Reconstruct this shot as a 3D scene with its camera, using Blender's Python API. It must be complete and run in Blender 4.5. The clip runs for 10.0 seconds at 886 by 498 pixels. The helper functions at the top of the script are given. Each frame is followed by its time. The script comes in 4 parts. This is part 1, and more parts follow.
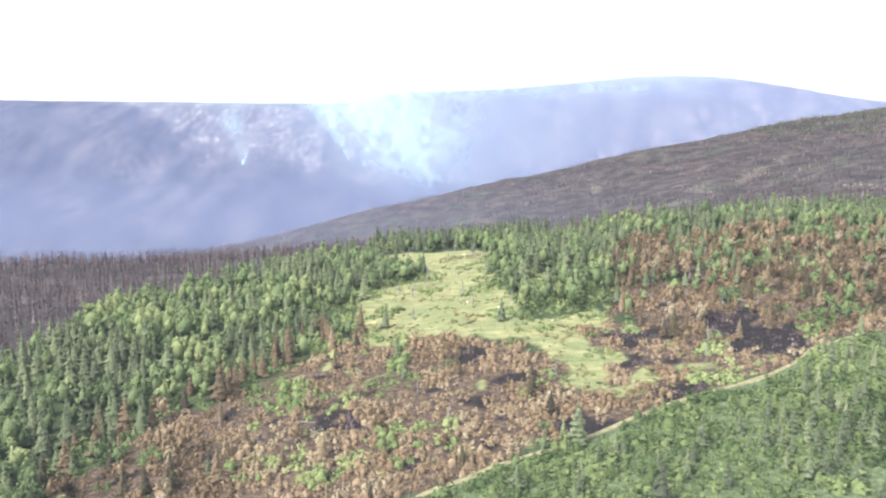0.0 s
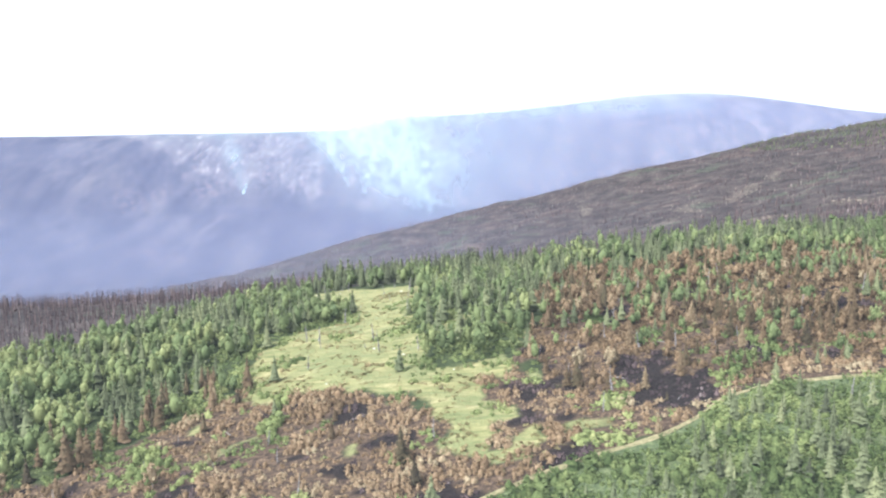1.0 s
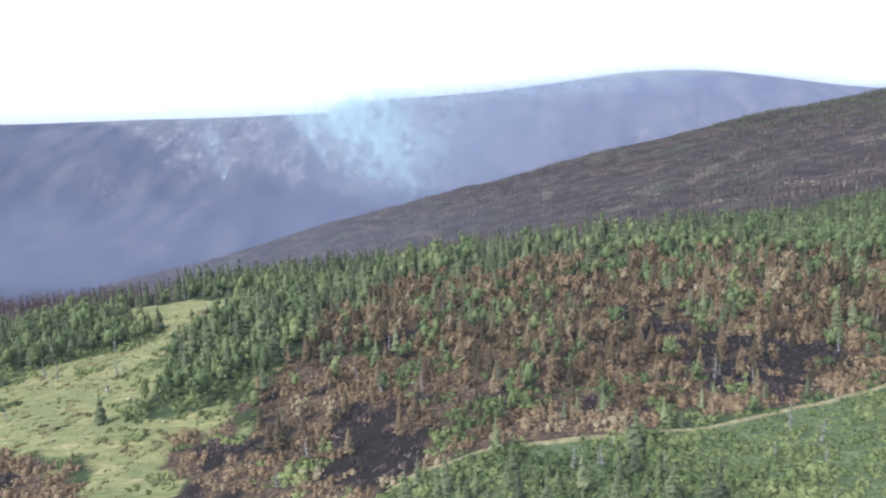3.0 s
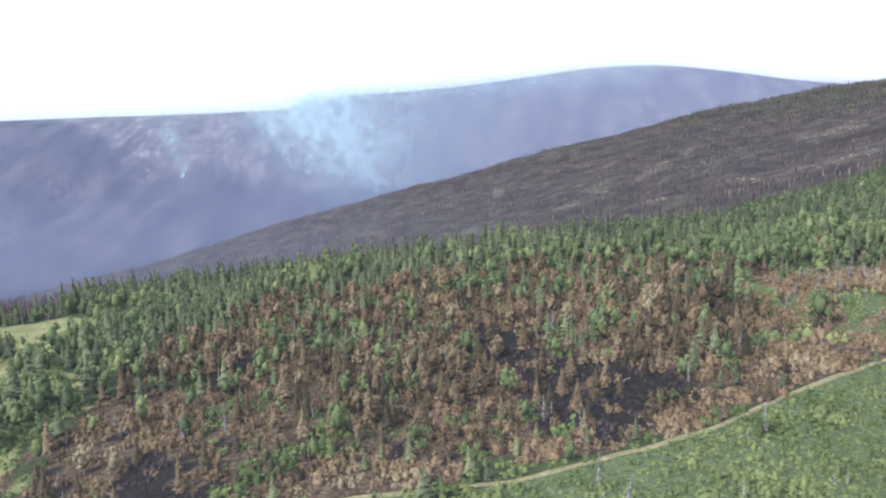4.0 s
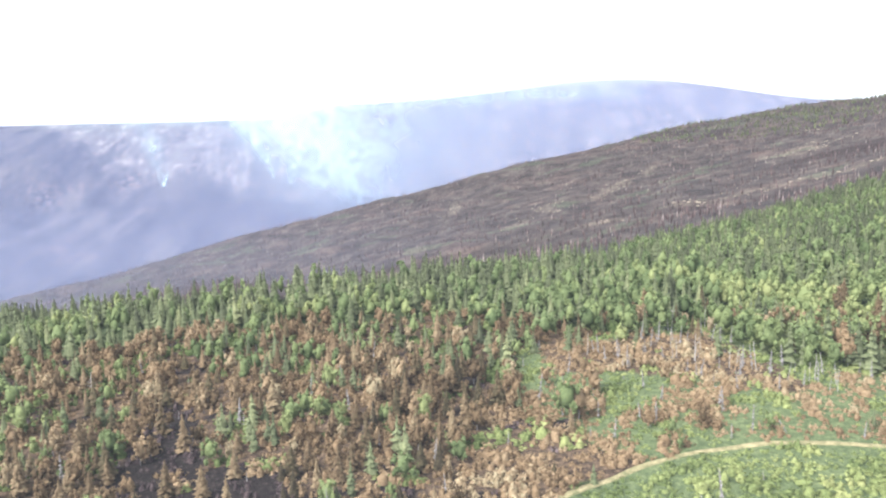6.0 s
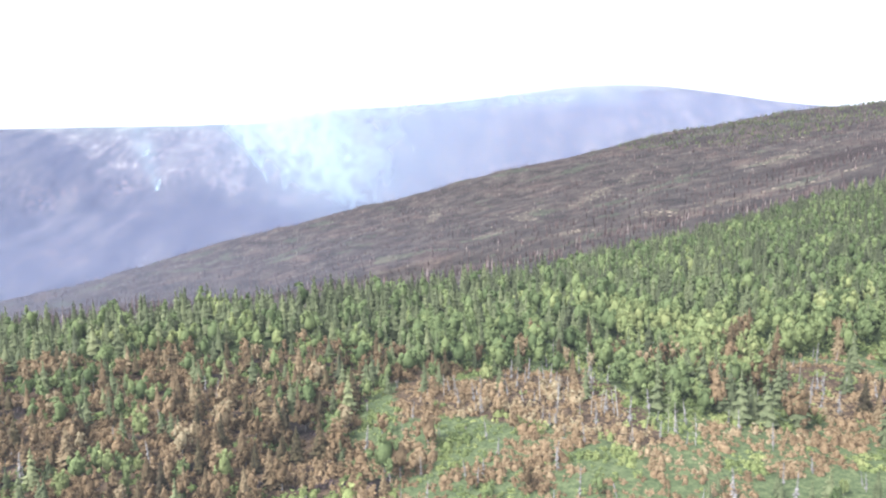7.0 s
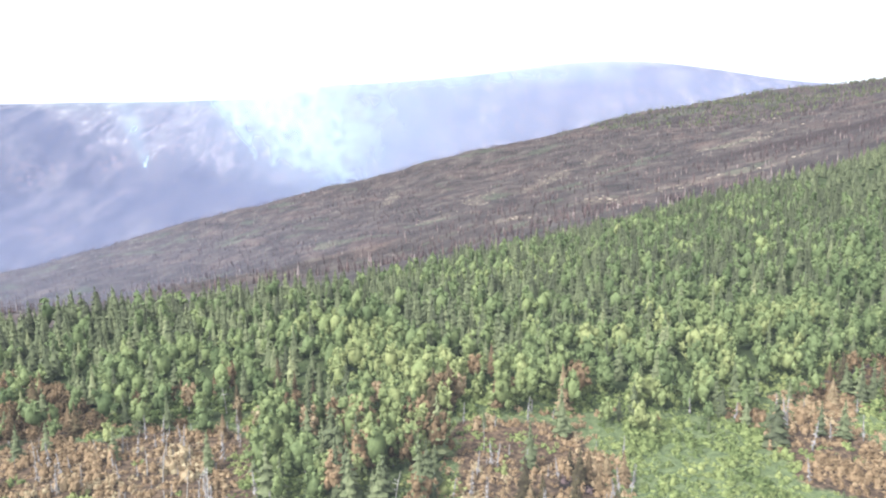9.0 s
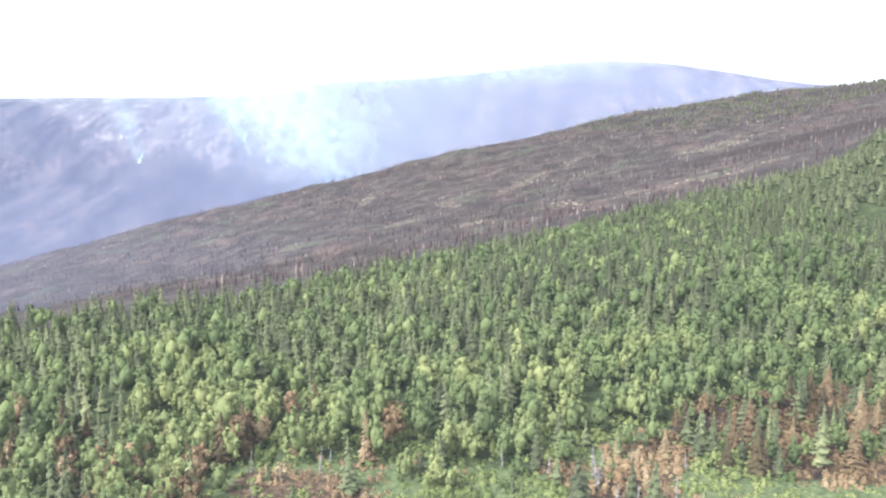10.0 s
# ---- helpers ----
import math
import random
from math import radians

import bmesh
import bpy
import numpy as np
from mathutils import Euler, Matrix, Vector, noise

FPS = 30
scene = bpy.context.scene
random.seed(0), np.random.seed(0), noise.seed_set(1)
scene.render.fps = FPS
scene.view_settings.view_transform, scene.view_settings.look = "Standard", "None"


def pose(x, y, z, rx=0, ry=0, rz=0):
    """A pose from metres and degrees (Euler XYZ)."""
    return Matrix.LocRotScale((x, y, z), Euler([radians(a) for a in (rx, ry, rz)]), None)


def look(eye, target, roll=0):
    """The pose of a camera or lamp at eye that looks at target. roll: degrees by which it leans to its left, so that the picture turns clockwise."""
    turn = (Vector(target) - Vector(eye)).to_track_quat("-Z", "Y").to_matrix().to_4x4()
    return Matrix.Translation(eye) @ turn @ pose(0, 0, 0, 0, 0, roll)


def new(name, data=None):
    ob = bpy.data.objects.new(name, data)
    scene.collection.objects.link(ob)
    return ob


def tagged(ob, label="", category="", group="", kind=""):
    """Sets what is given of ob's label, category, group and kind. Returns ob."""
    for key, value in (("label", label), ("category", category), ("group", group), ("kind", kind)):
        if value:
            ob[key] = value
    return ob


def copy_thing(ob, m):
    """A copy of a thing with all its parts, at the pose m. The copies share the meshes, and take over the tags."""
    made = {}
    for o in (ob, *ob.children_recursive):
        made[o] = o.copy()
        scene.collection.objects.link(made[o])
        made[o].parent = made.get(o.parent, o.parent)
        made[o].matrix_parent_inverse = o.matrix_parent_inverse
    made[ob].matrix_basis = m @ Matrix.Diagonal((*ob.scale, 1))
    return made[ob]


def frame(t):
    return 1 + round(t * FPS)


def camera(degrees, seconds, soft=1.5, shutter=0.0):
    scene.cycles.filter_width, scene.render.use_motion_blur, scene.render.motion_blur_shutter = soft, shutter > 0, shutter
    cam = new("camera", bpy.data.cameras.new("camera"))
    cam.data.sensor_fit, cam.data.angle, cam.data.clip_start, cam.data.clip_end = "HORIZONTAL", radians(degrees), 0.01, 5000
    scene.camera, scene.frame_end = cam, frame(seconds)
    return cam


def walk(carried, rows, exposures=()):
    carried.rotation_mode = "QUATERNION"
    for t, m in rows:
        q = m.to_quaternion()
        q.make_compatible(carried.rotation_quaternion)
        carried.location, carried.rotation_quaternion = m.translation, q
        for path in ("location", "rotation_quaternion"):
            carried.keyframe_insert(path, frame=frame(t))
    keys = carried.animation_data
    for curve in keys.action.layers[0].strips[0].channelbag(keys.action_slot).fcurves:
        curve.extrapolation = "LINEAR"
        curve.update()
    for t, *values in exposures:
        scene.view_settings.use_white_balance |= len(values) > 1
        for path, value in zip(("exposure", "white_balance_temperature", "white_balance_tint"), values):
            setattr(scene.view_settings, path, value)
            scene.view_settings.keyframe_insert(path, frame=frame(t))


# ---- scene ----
cam = camera(62.90, 10.0, soft=2.1)
PATH = [
    (0, (0.000, 0.000, 40.000), (0.251, 19.820, 37.333), 0.41),
    (0.5, (13.745, 7.043, 41.420), (13.808, 26.895, 38.990), -0.83),
    (1, (27.450, 14.111, 42.749), (27.485, 34.008, 40.721), -1.20),
    (1.5, (41.379, 20.848, 43.925), (41.324, 40.763, 42.074), -1.03),
    (2, (55.300, 28.490, 44.719), (55.169, 48.358, 42.432), -1.45),
    (2.5, (69.531, 36.148, 45.585), (69.416, 55.990, 43.078), -1.62),
    (4, (110.917, 56.505, 48.931), (111.873, 76.299, 46.234), -2.44),
    (4.5, (125.454, 63.519, 49.949), (126.646, 83.237, 46.821), -1.84),
    (5, (140.357, 70.794, 51.167), (141.285, 90.515, 47.968), -2.30),
    (5.5, (155.253, 77.325, 52.550), (156.271, 97.116, 49.852), -1.91),
    (7, (201.371, 95.646, 56.659), (202.440, 115.484, 54.348), -1.50),
    (7.5, (217.371, 101.650, 57.888), (218.147, 121.432, 55.048), -2.07),
    (8, (233.661, 107.887, 59.239), (234.480, 127.638, 56.198), -2.69),
    (8.5, (250.353, 113.860, 60.436), (251.599, 133.629, 57.676), -1.58),
    (9, (267.053, 120.422, 61.562), (267.972, 140.181, 58.608), -1.28),
    (9.5, (283.967, 126.170, 62.940), (284.767, 145.933, 59.973), -0.83),
    (10, (301.216, 132.768, 64.132), (302.074, 152.522, 61.127), -0.74),
]
EXPOSURES = [(0, 2.0, 5850, 10), (1, 1.95, 5800, 10), (1.5, 1.53, 5650, 10), (2.0, 1.3, 5550, 10), (2.5, 1.25, 5550, 10), (4, 1.3, 5600, 10), (4.5, 1.98, 5950, 10), (5, 2.1, 6050, 10), (5.5, 2.12, 6050, 10), (7, 2.03, 5900, 10), (8.5, 2.13, 5950, 10), (10, 2.16, 5950, 10)]
walk(cam, [(t, look(eye, target, roll)) for t, eye, target, roll in PATH], EXPOSURES)

# ---- sky and sun: a hazy, smoke-white summer sky with a veiled sun ----
SUN_ELEVATION, SUN_AZIMUTH = radians(48), radians(-125)
world = bpy.data.worlds.new("smoky_sky")
scene.world = world
world.use_nodes = True
wn, wl = world.node_tree.nodes, world.node_tree.links
sky = wn.new("ShaderNodeTexSky")
sky.sky_type, sky.sun_disc = "NISHITA", False
sky.sun_elevation, sky.sun_rotation = SUN_ELEVATION, SUN_AZIMUTH
sky.air_density, sky.dust_density, sky.altitude = 1.2, 4.0, 600
pale = wn.new("ShaderNodeHueSaturation")
pale.inputs["Saturation"].default_value = 0.12
pale.inputs["Value"].default_value = 1.0
wl.new(sky.outputs["Color"], pale.inputs["Color"])
wl.new(pale.outputs["Color"], wn["Background"].inputs["Color"])
wn["Background"].inputs["Strength"].default_value = 0.15

sun = new("sun", bpy.data.lights.new("sun", "SUN"))
sun.data.energy, sun.data.angle, sun.data.color = 1.7, radians(14), (1.0, 0.95, 0.86)
sun_way = Vector((math.sin(SUN_AZIMUTH) * math.cos(SUN_ELEVATION), math.cos(SUN_AZIMUTH) * math.cos(SUN_ELEVATION), math.sin(SUN_ELEVATION)))
sun.matrix_world = look(sun_way * 300, (0, 0, 0))


# ---- shape of the land ----
def ramp(v, lo, hi):
    s = np.clip((v - lo) / (hi - lo), 0.0, 1.0)
    return s * s * (3 - 2 * s)


def soft_clip(v, lo, hi, w):
    """v held between lo and hi with rounded corners of width w, and a slow drift outside."""
    lower = lo + w * np.logaddexp(0.0, (v - lo) / w)
    return hi - w * np.logaddexp(0.0, (hi - lower) / w)


NEAR = (8.99, 9.83, 6.16, -4.62, 2.0, -10.28, 1.15, 1.99, 3.54, -0.89)
MID = (6.45, 80.6, 21.51, 0.06, -5.96, 16.34, -0.82, -7.7)
SWELLS = (-0.7, -1.2, 2.2, -2.9, 0.2, -1.6, 0.7, 0.2, 0.1, -1.4, -2.6, -2.5, 3.8, -0.5, -0.9, -0.4, -1.0, 0.0, -1.1, -0.8)


def hillside(x, y):
    a = (soft_clip(x, -230, 560, 25) - 120) / 200
    b = (soft_clip(y, 60, 450, 20) - 240) / 150
    c = NEAR
    z = c[0] + c[1] * a + c[2] * b + c[3] * a * a + c[4] * a * b + c[5] * b * b + c[6] * a**3 + c[7] * a * a * b + c[8] * a * b * b + c[9] * b**3
    z = z - 0.10 * np.maximum(60 - y, 0) - 0.05 * np.maximum(-230 - x, 0) + 0.10 * np.maximum(x - 560, 0)
    for n, rise in enumerate(SWELLS):
        z = z + rise * np.exp(-((x + 60 - 90 * (n % 5)) ** 2 + (y - 140 - 80 * (n // 5)) ** 2) / 55.0**2)
    z = z + 9.5 * ramp(-x, 105, 225) * ramp(y, 240, 345)
    z = z - 3.8 * ramp(x, -110, -30) * ramp(y, 325, 420)
    z = z - 4.2 * np.exp(-(((x + 9) / 17) ** 2) - ((y - 261) / 33) ** 2)
    z = z - 2.6 * np.exp(-(((x - 4) / 45) ** 2) - ((y - 338) / 28) ** 2)
    return np.maximum(z, -70)


def burnt_ridge(x, y):
    a = (soft_clip(x, -700, 1500, 60) - 400) / 400
    yy = np.minimum(y, 1300 + 0.1 * (x - 300))
    b = (np.maximum(yy, 380) - 1000) / 300
    c = MID
    z = c[0] + c[1] * a + c[2] * b + c[3] * a * a + c[4] * a * b + c[5] * b * b + c[6] * a**3 + c[7] * a * a * b
    over = np.maximum(y - 1300 - 0.1 * (x - 300), 0)
    return z - 0.00035 * np.minimum(over, 500) ** 2 - 0.35 * np.maximum(over - 500, 0)


def range_bow(x):
    return 7e-5 * np.minimum(x * x, 9e6)


def range_top(x):
    """Height of the far range along its crest."""
    top = 335 + 75 * ramp(x, -620, -150) + 112 * np.exp(-(((x - 1480) / 850) ** 2)) - 75 * ramp(x, 1700, 2800)
    top = 50 + (top - 50) * (1 - 0.85 * range_bow(x) / 4650)
    return top * (1 - 0.75 * ramp(np.abs(x - 200), 3600, 5200))


def mountain(x, y):
    """The far range: flank from the valley up to a broad, nearly level top with a dome."""
    y, top = y + range_bow(x), range_top(x)
    apron = -420 + 310 * np.clip((y - 2300) / 1350, 0.0, 1.0)
    s = np.clip((y - 3650) / 1000, 0.0, 1.0)
    return apron + (top + 110) * (1 - (1 - s) ** 1.5) - 0.1 * np.maximum(y - 4700, 0)


def bumps(x, y):
    u = np.sin(x * 0.071 + 1.3 * np.sin(y * 0.043)) * np.sin(y * 0.083 + 0.9 * np.sin(x * 0.037))
    v = np.sin(x * 0.23 + 2.1 * np.sin(y * 0.17)) * np.sin(y * 0.26 + 1.7 * np.sin(x * 0.13))
    return 0.8 * u + 0.3 * v


def ground_height(x, y):
    x, y = np.asarray(x, float), np.asarray(y, float)
    near = hillside(x, y) + bumps(x, y) * ramp(y, 40, 130)
    ridge = burnt_ridge(x, y) + 6 * bumps(x * 0.22, y * 0.22) + 1.5 * bumps(x, y)
    z = near + (ridge - near) * ramp(y, 400, 640)
    gully = np.sin(x * 0.0061 + 0.9 * np.sin(y * 0.004)) * 22 + np.sin(x * 0.0153 + y * 0.006) * 10 + np.sin(x * 0.037 - y * 0.009) * 4
    far = mountain(x, y) + 0.6 * gully * ramp(y, 2500, 3900) * (1 - 0.9 * ramp(y + range_bow(x), 4330, 4560))
    return z + (far - z) * ramp(y, 1500, 2300)

# ---- plan: what grows where ----
ROAD = [(-110, 60), (-60, 84), (-25, 98), (-2, 108), (9, 113), (23, 119), (35, 126), (46, 131), (57, 133), (65, 135.5), (74, 141), (80, 146),
        (87, 149.5), (96, 151), (110, 150.5), (124, 150), (137, 152.5), (149, 157), (160, 163), (169, 168), (181, 174), (194, 181),
        (205, 186), (216, 188.5), (225, 189), (234, 188), (260, 182), (310, 165), (380, 150)]
MEADOW = [(-6, 236), (-3, 250), (-6, 270), (-26, 286), (-34, 304), (-14, 312), (4, 307), (17, 296), (23, 276), (21, 250), (15, 231), (20, 210), (21, 191), (28, 180), (39, 182),
          (48, 184), (37, 168), (36, 151), (37, 138), (35, 131), (31, 137), (25, 150), (20, 163), (10, 167), (2, 171), (-4, 168),
          (-9, 163), (-17, 168), (-21, 181), (-24, 204), (-18, 215), (-12, 228)]
GRASSY_BANK = [(16, 222), (22, 226), (32, 225), (44, 205), (53, 190), (48, 184), (47, 174), (42, 173)]
SHRUB_BURN = [(-20, 182), (-24, 176), (-32, 160), (-41, 151), (-54, 141), (-60, 131), (-56, 112), (-40, 92), (-2, 108), (35, 126), (74, 141),
              (87, 149), (124, 150), (149, 157), (181, 174), (205, 186), (194, 200), (184, 212), (176, 186), (150, 168), (122, 158), (84, 156),
              (62, 152), (50, 166), (45, 186), (37, 175), (24, 158), (2, 173)]
SCORCHED = [(44, 178), (46, 192), (55, 210), (62, 244), (76, 268), (104, 258), (122, 266), (160, 268), (186, 272), (204, 256), (212, 243), (192, 236),
            (190, 205), (186, 180), (150, 160), (122, 152), (84, 150), (62, 146), (48, 160)]
SCORCHED_WEST = [(-66, 128), (-50, 136), (-34, 124), (-34, 104), (-62, 100)]
SCORCHED_EAST = [(342, 242), (349, 255), (363, 260), (400, 258), (430, 240), (420, 205), (370, 225), (349, 232)]
MIXED = [(203, 184), (190, 198), (181, 218), (192, 238), (214, 243), (229, 247), (246, 239), (273, 243), (280, 246), (305, 241), (322, 239),
         (349, 252), (388, 255), (430, 240), (430, 150), (234, 186)]
CLEARING = [(276, 248), (293, 241), (299, 231), (310, 238), (322, 236), (326, 229), (320, 220), (320, 205), (300, 196), (297, 212), (299, 226), (292, 238), (276, 243)]
LOBES = [[(246, 212), (242, 237), (245, 246), (266, 247), (272, 230), (273, 212)], [(239, 237), (234, 251), (255, 251), (264, 244), (264, 236)],
         [(296, 233), (296, 239), (307, 240), (309, 231)]]
DRY_BRUSH = [[(197, 242), (215, 237), (222, 242), (239, 240), (246, 230), (245, 212), (247, 204), (237, 205), (224, 216), (211, 221), (200, 222)],
             [(273, 242), (284, 242), (294, 237), (298, 227), (296, 212), (284, 205), (272, 216)], [(322, 226), (330, 234), (339, 236), (339, 218), (331, 205), (320, 212)]]
BROWN_CLUMPS = [(84, 163, 6), (62, 158, 3), (71, 149, 3), (288, 214, 6), (293, 220, 5), (7, 160.5, 5), (2, 160, 4), (236, 241, 4)]
SNAG_STAND = [(-110, 150), (-112, 175), (-108, 200), (-104, 222), (-92, 240), (-76, 256), (-62, 276), (-48, 302), (-34, 322), (-30, 352), (-20, 384), (6, 408), (48, 404), (66, 378),
              (60, 340), (90, 330), (150, 340), (150, 520), (-500, 520), (-500, 120)]
FOREST_TOP = [(-600, 330), (-100, 296), (-50, 296), (-34, 326), (20, 326), (45, 302), (90, 306), (135, 301), (160, 310), (195, 336), (225, 349), (250, 357), (272, 402),
              (295, 425), (320, 442), (353, 468), (378, 494), (415, 516), (460, 537), (532, 568), (594, 612), (700, 690), (1000, 900), (1600, 1200)]
SPRUCE_KNOLL = [(-30, 352), (-18, 330), (6, 318), (26, 306), (46, 330), (62, 374), (40, 404), (4, 408), (-24, 386)]
LEDGES = [[(629, 921), (675, 946), (703, 922)], [(415, 735), (451, 710), (483, 725), (510, 716), (535, 709), (564, 699), (595, 694)], [(431, 1000), (475, 1036)],
          [(335, 756), (373, 741)], [(743, 1130), (785, 1114)], [(407, 957), (461, 1014)], [(349, 922), (336, 955), (365, 975)], [(240, 1080), (252, 1153)],
          [(500, 1055), (520, 1075)], [(603, 938), (623, 914), (661, 908)], [(284, 863), (310, 900)]]
SOOT_BAND = [(600, 880), (640, 884), (700, 868), (760, 815), (800, 760), (760, 745), (690, 800), (635, 845)]
CHAR_WEST = [(9, 159, 6), (28, 126, 5), (71, 157, 7), (18, 147, 4), (-22, 134, 5), (-9, 161, 4), (9, 136, 4), (-53, 122, 5), (41, 149, 5),
             (47, 135, 4), (45, 163, 4), (54, 165, 5), (74, 205, 6), (49, 181, 4)]
CHAR_EAST = [(183, 221, 5), (180, 181, 2), (196, 201, 1), (166, 209, 5), (83, 224, 6),
             (75, 209, 5), (291, 219, 4), (166, 230, 6)]

CHAR_FIELDS = [[(65, 166), (73, 165), (79, 157), (79, 150), (74, 147), (69, 148), (65, 152)],
               [(131, 185), (137, 191), (145, 193), (150, 190), (157, 184), (162, 178), (159, 171), (151, 172), (146, 166), (142, 158), (138, 159), (131, 164)],
               [(122, 226), (135, 212), (136, 201), (133, 186), (126, 185), (124, 198)]]


def lattice(ix, iy, seed):
    h = (ix.astype(np.int64) * 374761393 + iy.astype(np.int64) * 668265263 + seed * 1442695041) & 0x7FFFFFFF
    h = ((h ^ (h >> 13)) * 1274126177) & 0x7FFFFFFF
    return ((h ^ (h >> 16)) & 0xFFFF) / 65535.0


def value_noise(x, y, seed):
    ix, iy = np.floor(x), np.floor(y)
    fx, fy = x - ix, y - iy
    fx, fy = fx * fx * (3 - 2 * fx), fy * fy * (3 - 2 * fy)
    a, b = lattice(ix, iy, seed), lattice(ix + 1, iy, seed)
    c, d = lattice(ix, iy + 1, seed), lattice(ix + 1, iy + 1, seed)
    return (a + (b - a) * fx) * (1 - fy) + (c + (d - c) * fx) * fy


def fractal(x, y, size, seed=1, octaves=3):
    """Noise between 0 and 1 with features of that many metres."""
    total, weight = 0.0, 0.0
    for n in range(octaves):
        total = total + value_noise(x / size * 2**n + 17.3 * n, y / size * 2**n - 9.1 * n, seed + n) / 2**n
        weight += 1 / 2**n
    return total / weight


def inside(poly, x, y):
    """Metres inside a polygon; negative outside."""
    p = np.array(poly, float)
    q = np.roll(p, -1, 0)
    away, odd = np.full(x.shape, 1e9), np.zeros(x.shape, bool)
    for (ax, ay), (bx, by) in zip(p, q):
        ex, ey = bx - ax, by - ay
        s = np.clip(((x - ax) * ex + (y - ay) * ey) / (ex * ex + ey * ey), 0, 1)
        away = np.minimum(away, (x - ax - s * ex) ** 2 + (y - ay - s * ey) ** 2)
        if ay != by:
            odd ^= ((ay > y) != (by > y)) & (x < ax + (y - ay) * ex / ey)
    return np.where(odd, 1, -1) * np.sqrt(away)


def road_line(x):
    return np.interp(x, [p[0] for p in ROAD], [p[1] for p in ROAD])


def forest_top(x):
    return np.interp(x, [p[0] for p in FOREST_TOP], [p[1] for p in FOREST_TOP])


def plan(x, y):
    """Shares of each kind of cover at places of the plan."""
    wob = (fractal(x, y, 14, 5) - 0.5) * 12 + (fractal(x, y, 4, 9, 2) - 0.5) * 5
    out = {}
    out["verge"] = ramp(road_line(x) - y, -0.3, 1.0)
    above = 1 - out["verge"]
    rough = inside(MEADOW, x, y) + 1.1 * wob
    lawn = ramp(inside(SHRUB_BURN, x, y), -2, 3) * ramp(fractal(x, y, 8, 49, 3), 0.58, 0.70) * ramp(-inside(MEADOW, x, y), 40, 8)
    bank = ramp(inside(GRASSY_BANK, x, y) + 0.6 * wob, -2, 3) * ramp(fractal(x, y, 9, 53, 2), 0.36, 0.5)
    out["meadow"] = np.maximum.reduce([ramp(rough, -3, 3.5), 0.85 * lawn, 0.9 * bank]) * above
    west = ramp(inside(SCORCHED_WEST, x, y) + wob, -3, 3)
    out["shrub_burn"] = ramp(inside(SHRUB_BURN, x, y) + 0.8 * wob, -1.5, 2) * above * (1 - out["meadow"]) * (1 - west)
    scorched = np.maximum(ramp(inside(SCORCHED, x, y) + wob, -3, 3), ramp(inside(SCORCHED_EAST, x, y) + wob, -3, 3))
    scorched = np.maximum(scorched, west)
    out["scorched"] = scorched * above * (1 - out["meadow"]) * (1 - out["shrub_burn"])
    out["clearing"] = ramp(inside(CLEARING, x, y) + 0.5 * wob, -1, 2) * above
    out["mixed"] = ramp(inside(MIXED, x, y) + 0.7 * wob, -1.5, 2) * above * (1 - out["scorched"]) * (1 - out["shrub_burn"]) * (1 - out["clearing"])
    out["lobe"] = np.maximum.reduce([ramp(inside(p, x, y) + 0.5 * wob, -1.5, 1.5) for p in LOBES]) * above
    out["dry"] = np.maximum.reduce([ramp(inside(p, x, y) + 0.5 * wob, -2, 2) for p in DRY_BRUSH]) * above * (1 - out["lobe"]) * (1 - out["clearing"])
    out["mixed"] = out["mixed"] * (1 - out["lobe"])
    out["snags"] = ramp(inside(SNAG_STAND, x, y) + 1.5 * wob, -3, 3)
    out["dark"] = np.maximum(ramp(y - forest_top(x) + 2.0 * wob, -6, 8), 0.9 * out["snags"])
    spots = -9.0 + 0 * x
    for cx, cy, r in CHAR_WEST + CHAR_EAST:
        spots = np.maximum(spots, r - np.hypot(x - cx, (y - cy) * 1.25))
    for poly in CHAR_FIELDS:
        spots = np.maximum(spots, inside(poly, x, y) + 1)
    ragged = (fractal(x, y, 5, 45, 3) - 0.5) * 9
    burn = np.maximum(out["shrub_burn"], out["scorched"])
    speck = ramp(fractal(x, y, 4.5, 31, 2), 0.69, 0.76) * np.maximum(0.9 * burn, 0.12 * out["mixed"])
    out["char"] = np.maximum(ramp(spots + 0.5 * wob + ragged, -1.5, 1.8) * ramp(fractal(x, y, 2.2, 35, 2), 0.22, 0.36), speck) * above * (1 - 0.9 * out["meadow"]) * (1 - out["dark"])
    return out


# ---- materials ----
def material(name, roughness=0.85):
    m = bpy.data.materials.new(name)
    m.use_nodes = True
    n, l = m.node_tree.nodes, m.node_tree.links
    b = n["Principled BSDF"]
    b.inputs["Roughness"].default_value = roughness
    b.inputs["Specular IOR Level"].default_value = 0.08
    return m, n, l, b


def noise_node(n, l, size, detail=4.0, rough=0.6, coords=None):
    t = n.new("ShaderNodeTexNoise")
    t.inputs["Scale"].default_value = 1.0 / size
    t.inputs["Detail"].default_value = detail
    t.inputs["Roughness"].default_value = rough
    if coords is not None:
        l.new(coords, t.inputs["Vector"])
    return t.outputs["Fac"]


def ramp_node(n, l, value, stops):
    r = n.new("ShaderNodeValToRGB")
    e = r.color_ramp.elements
    while len(e) < len(stops):
        e.new(0.5)
    for item, (at, colour) in zip(e, stops):
        item.position, item.color = at, (*colour, 1)
    l.new(value, r.inputs["Fac"])
    return r.outputs["Color"]


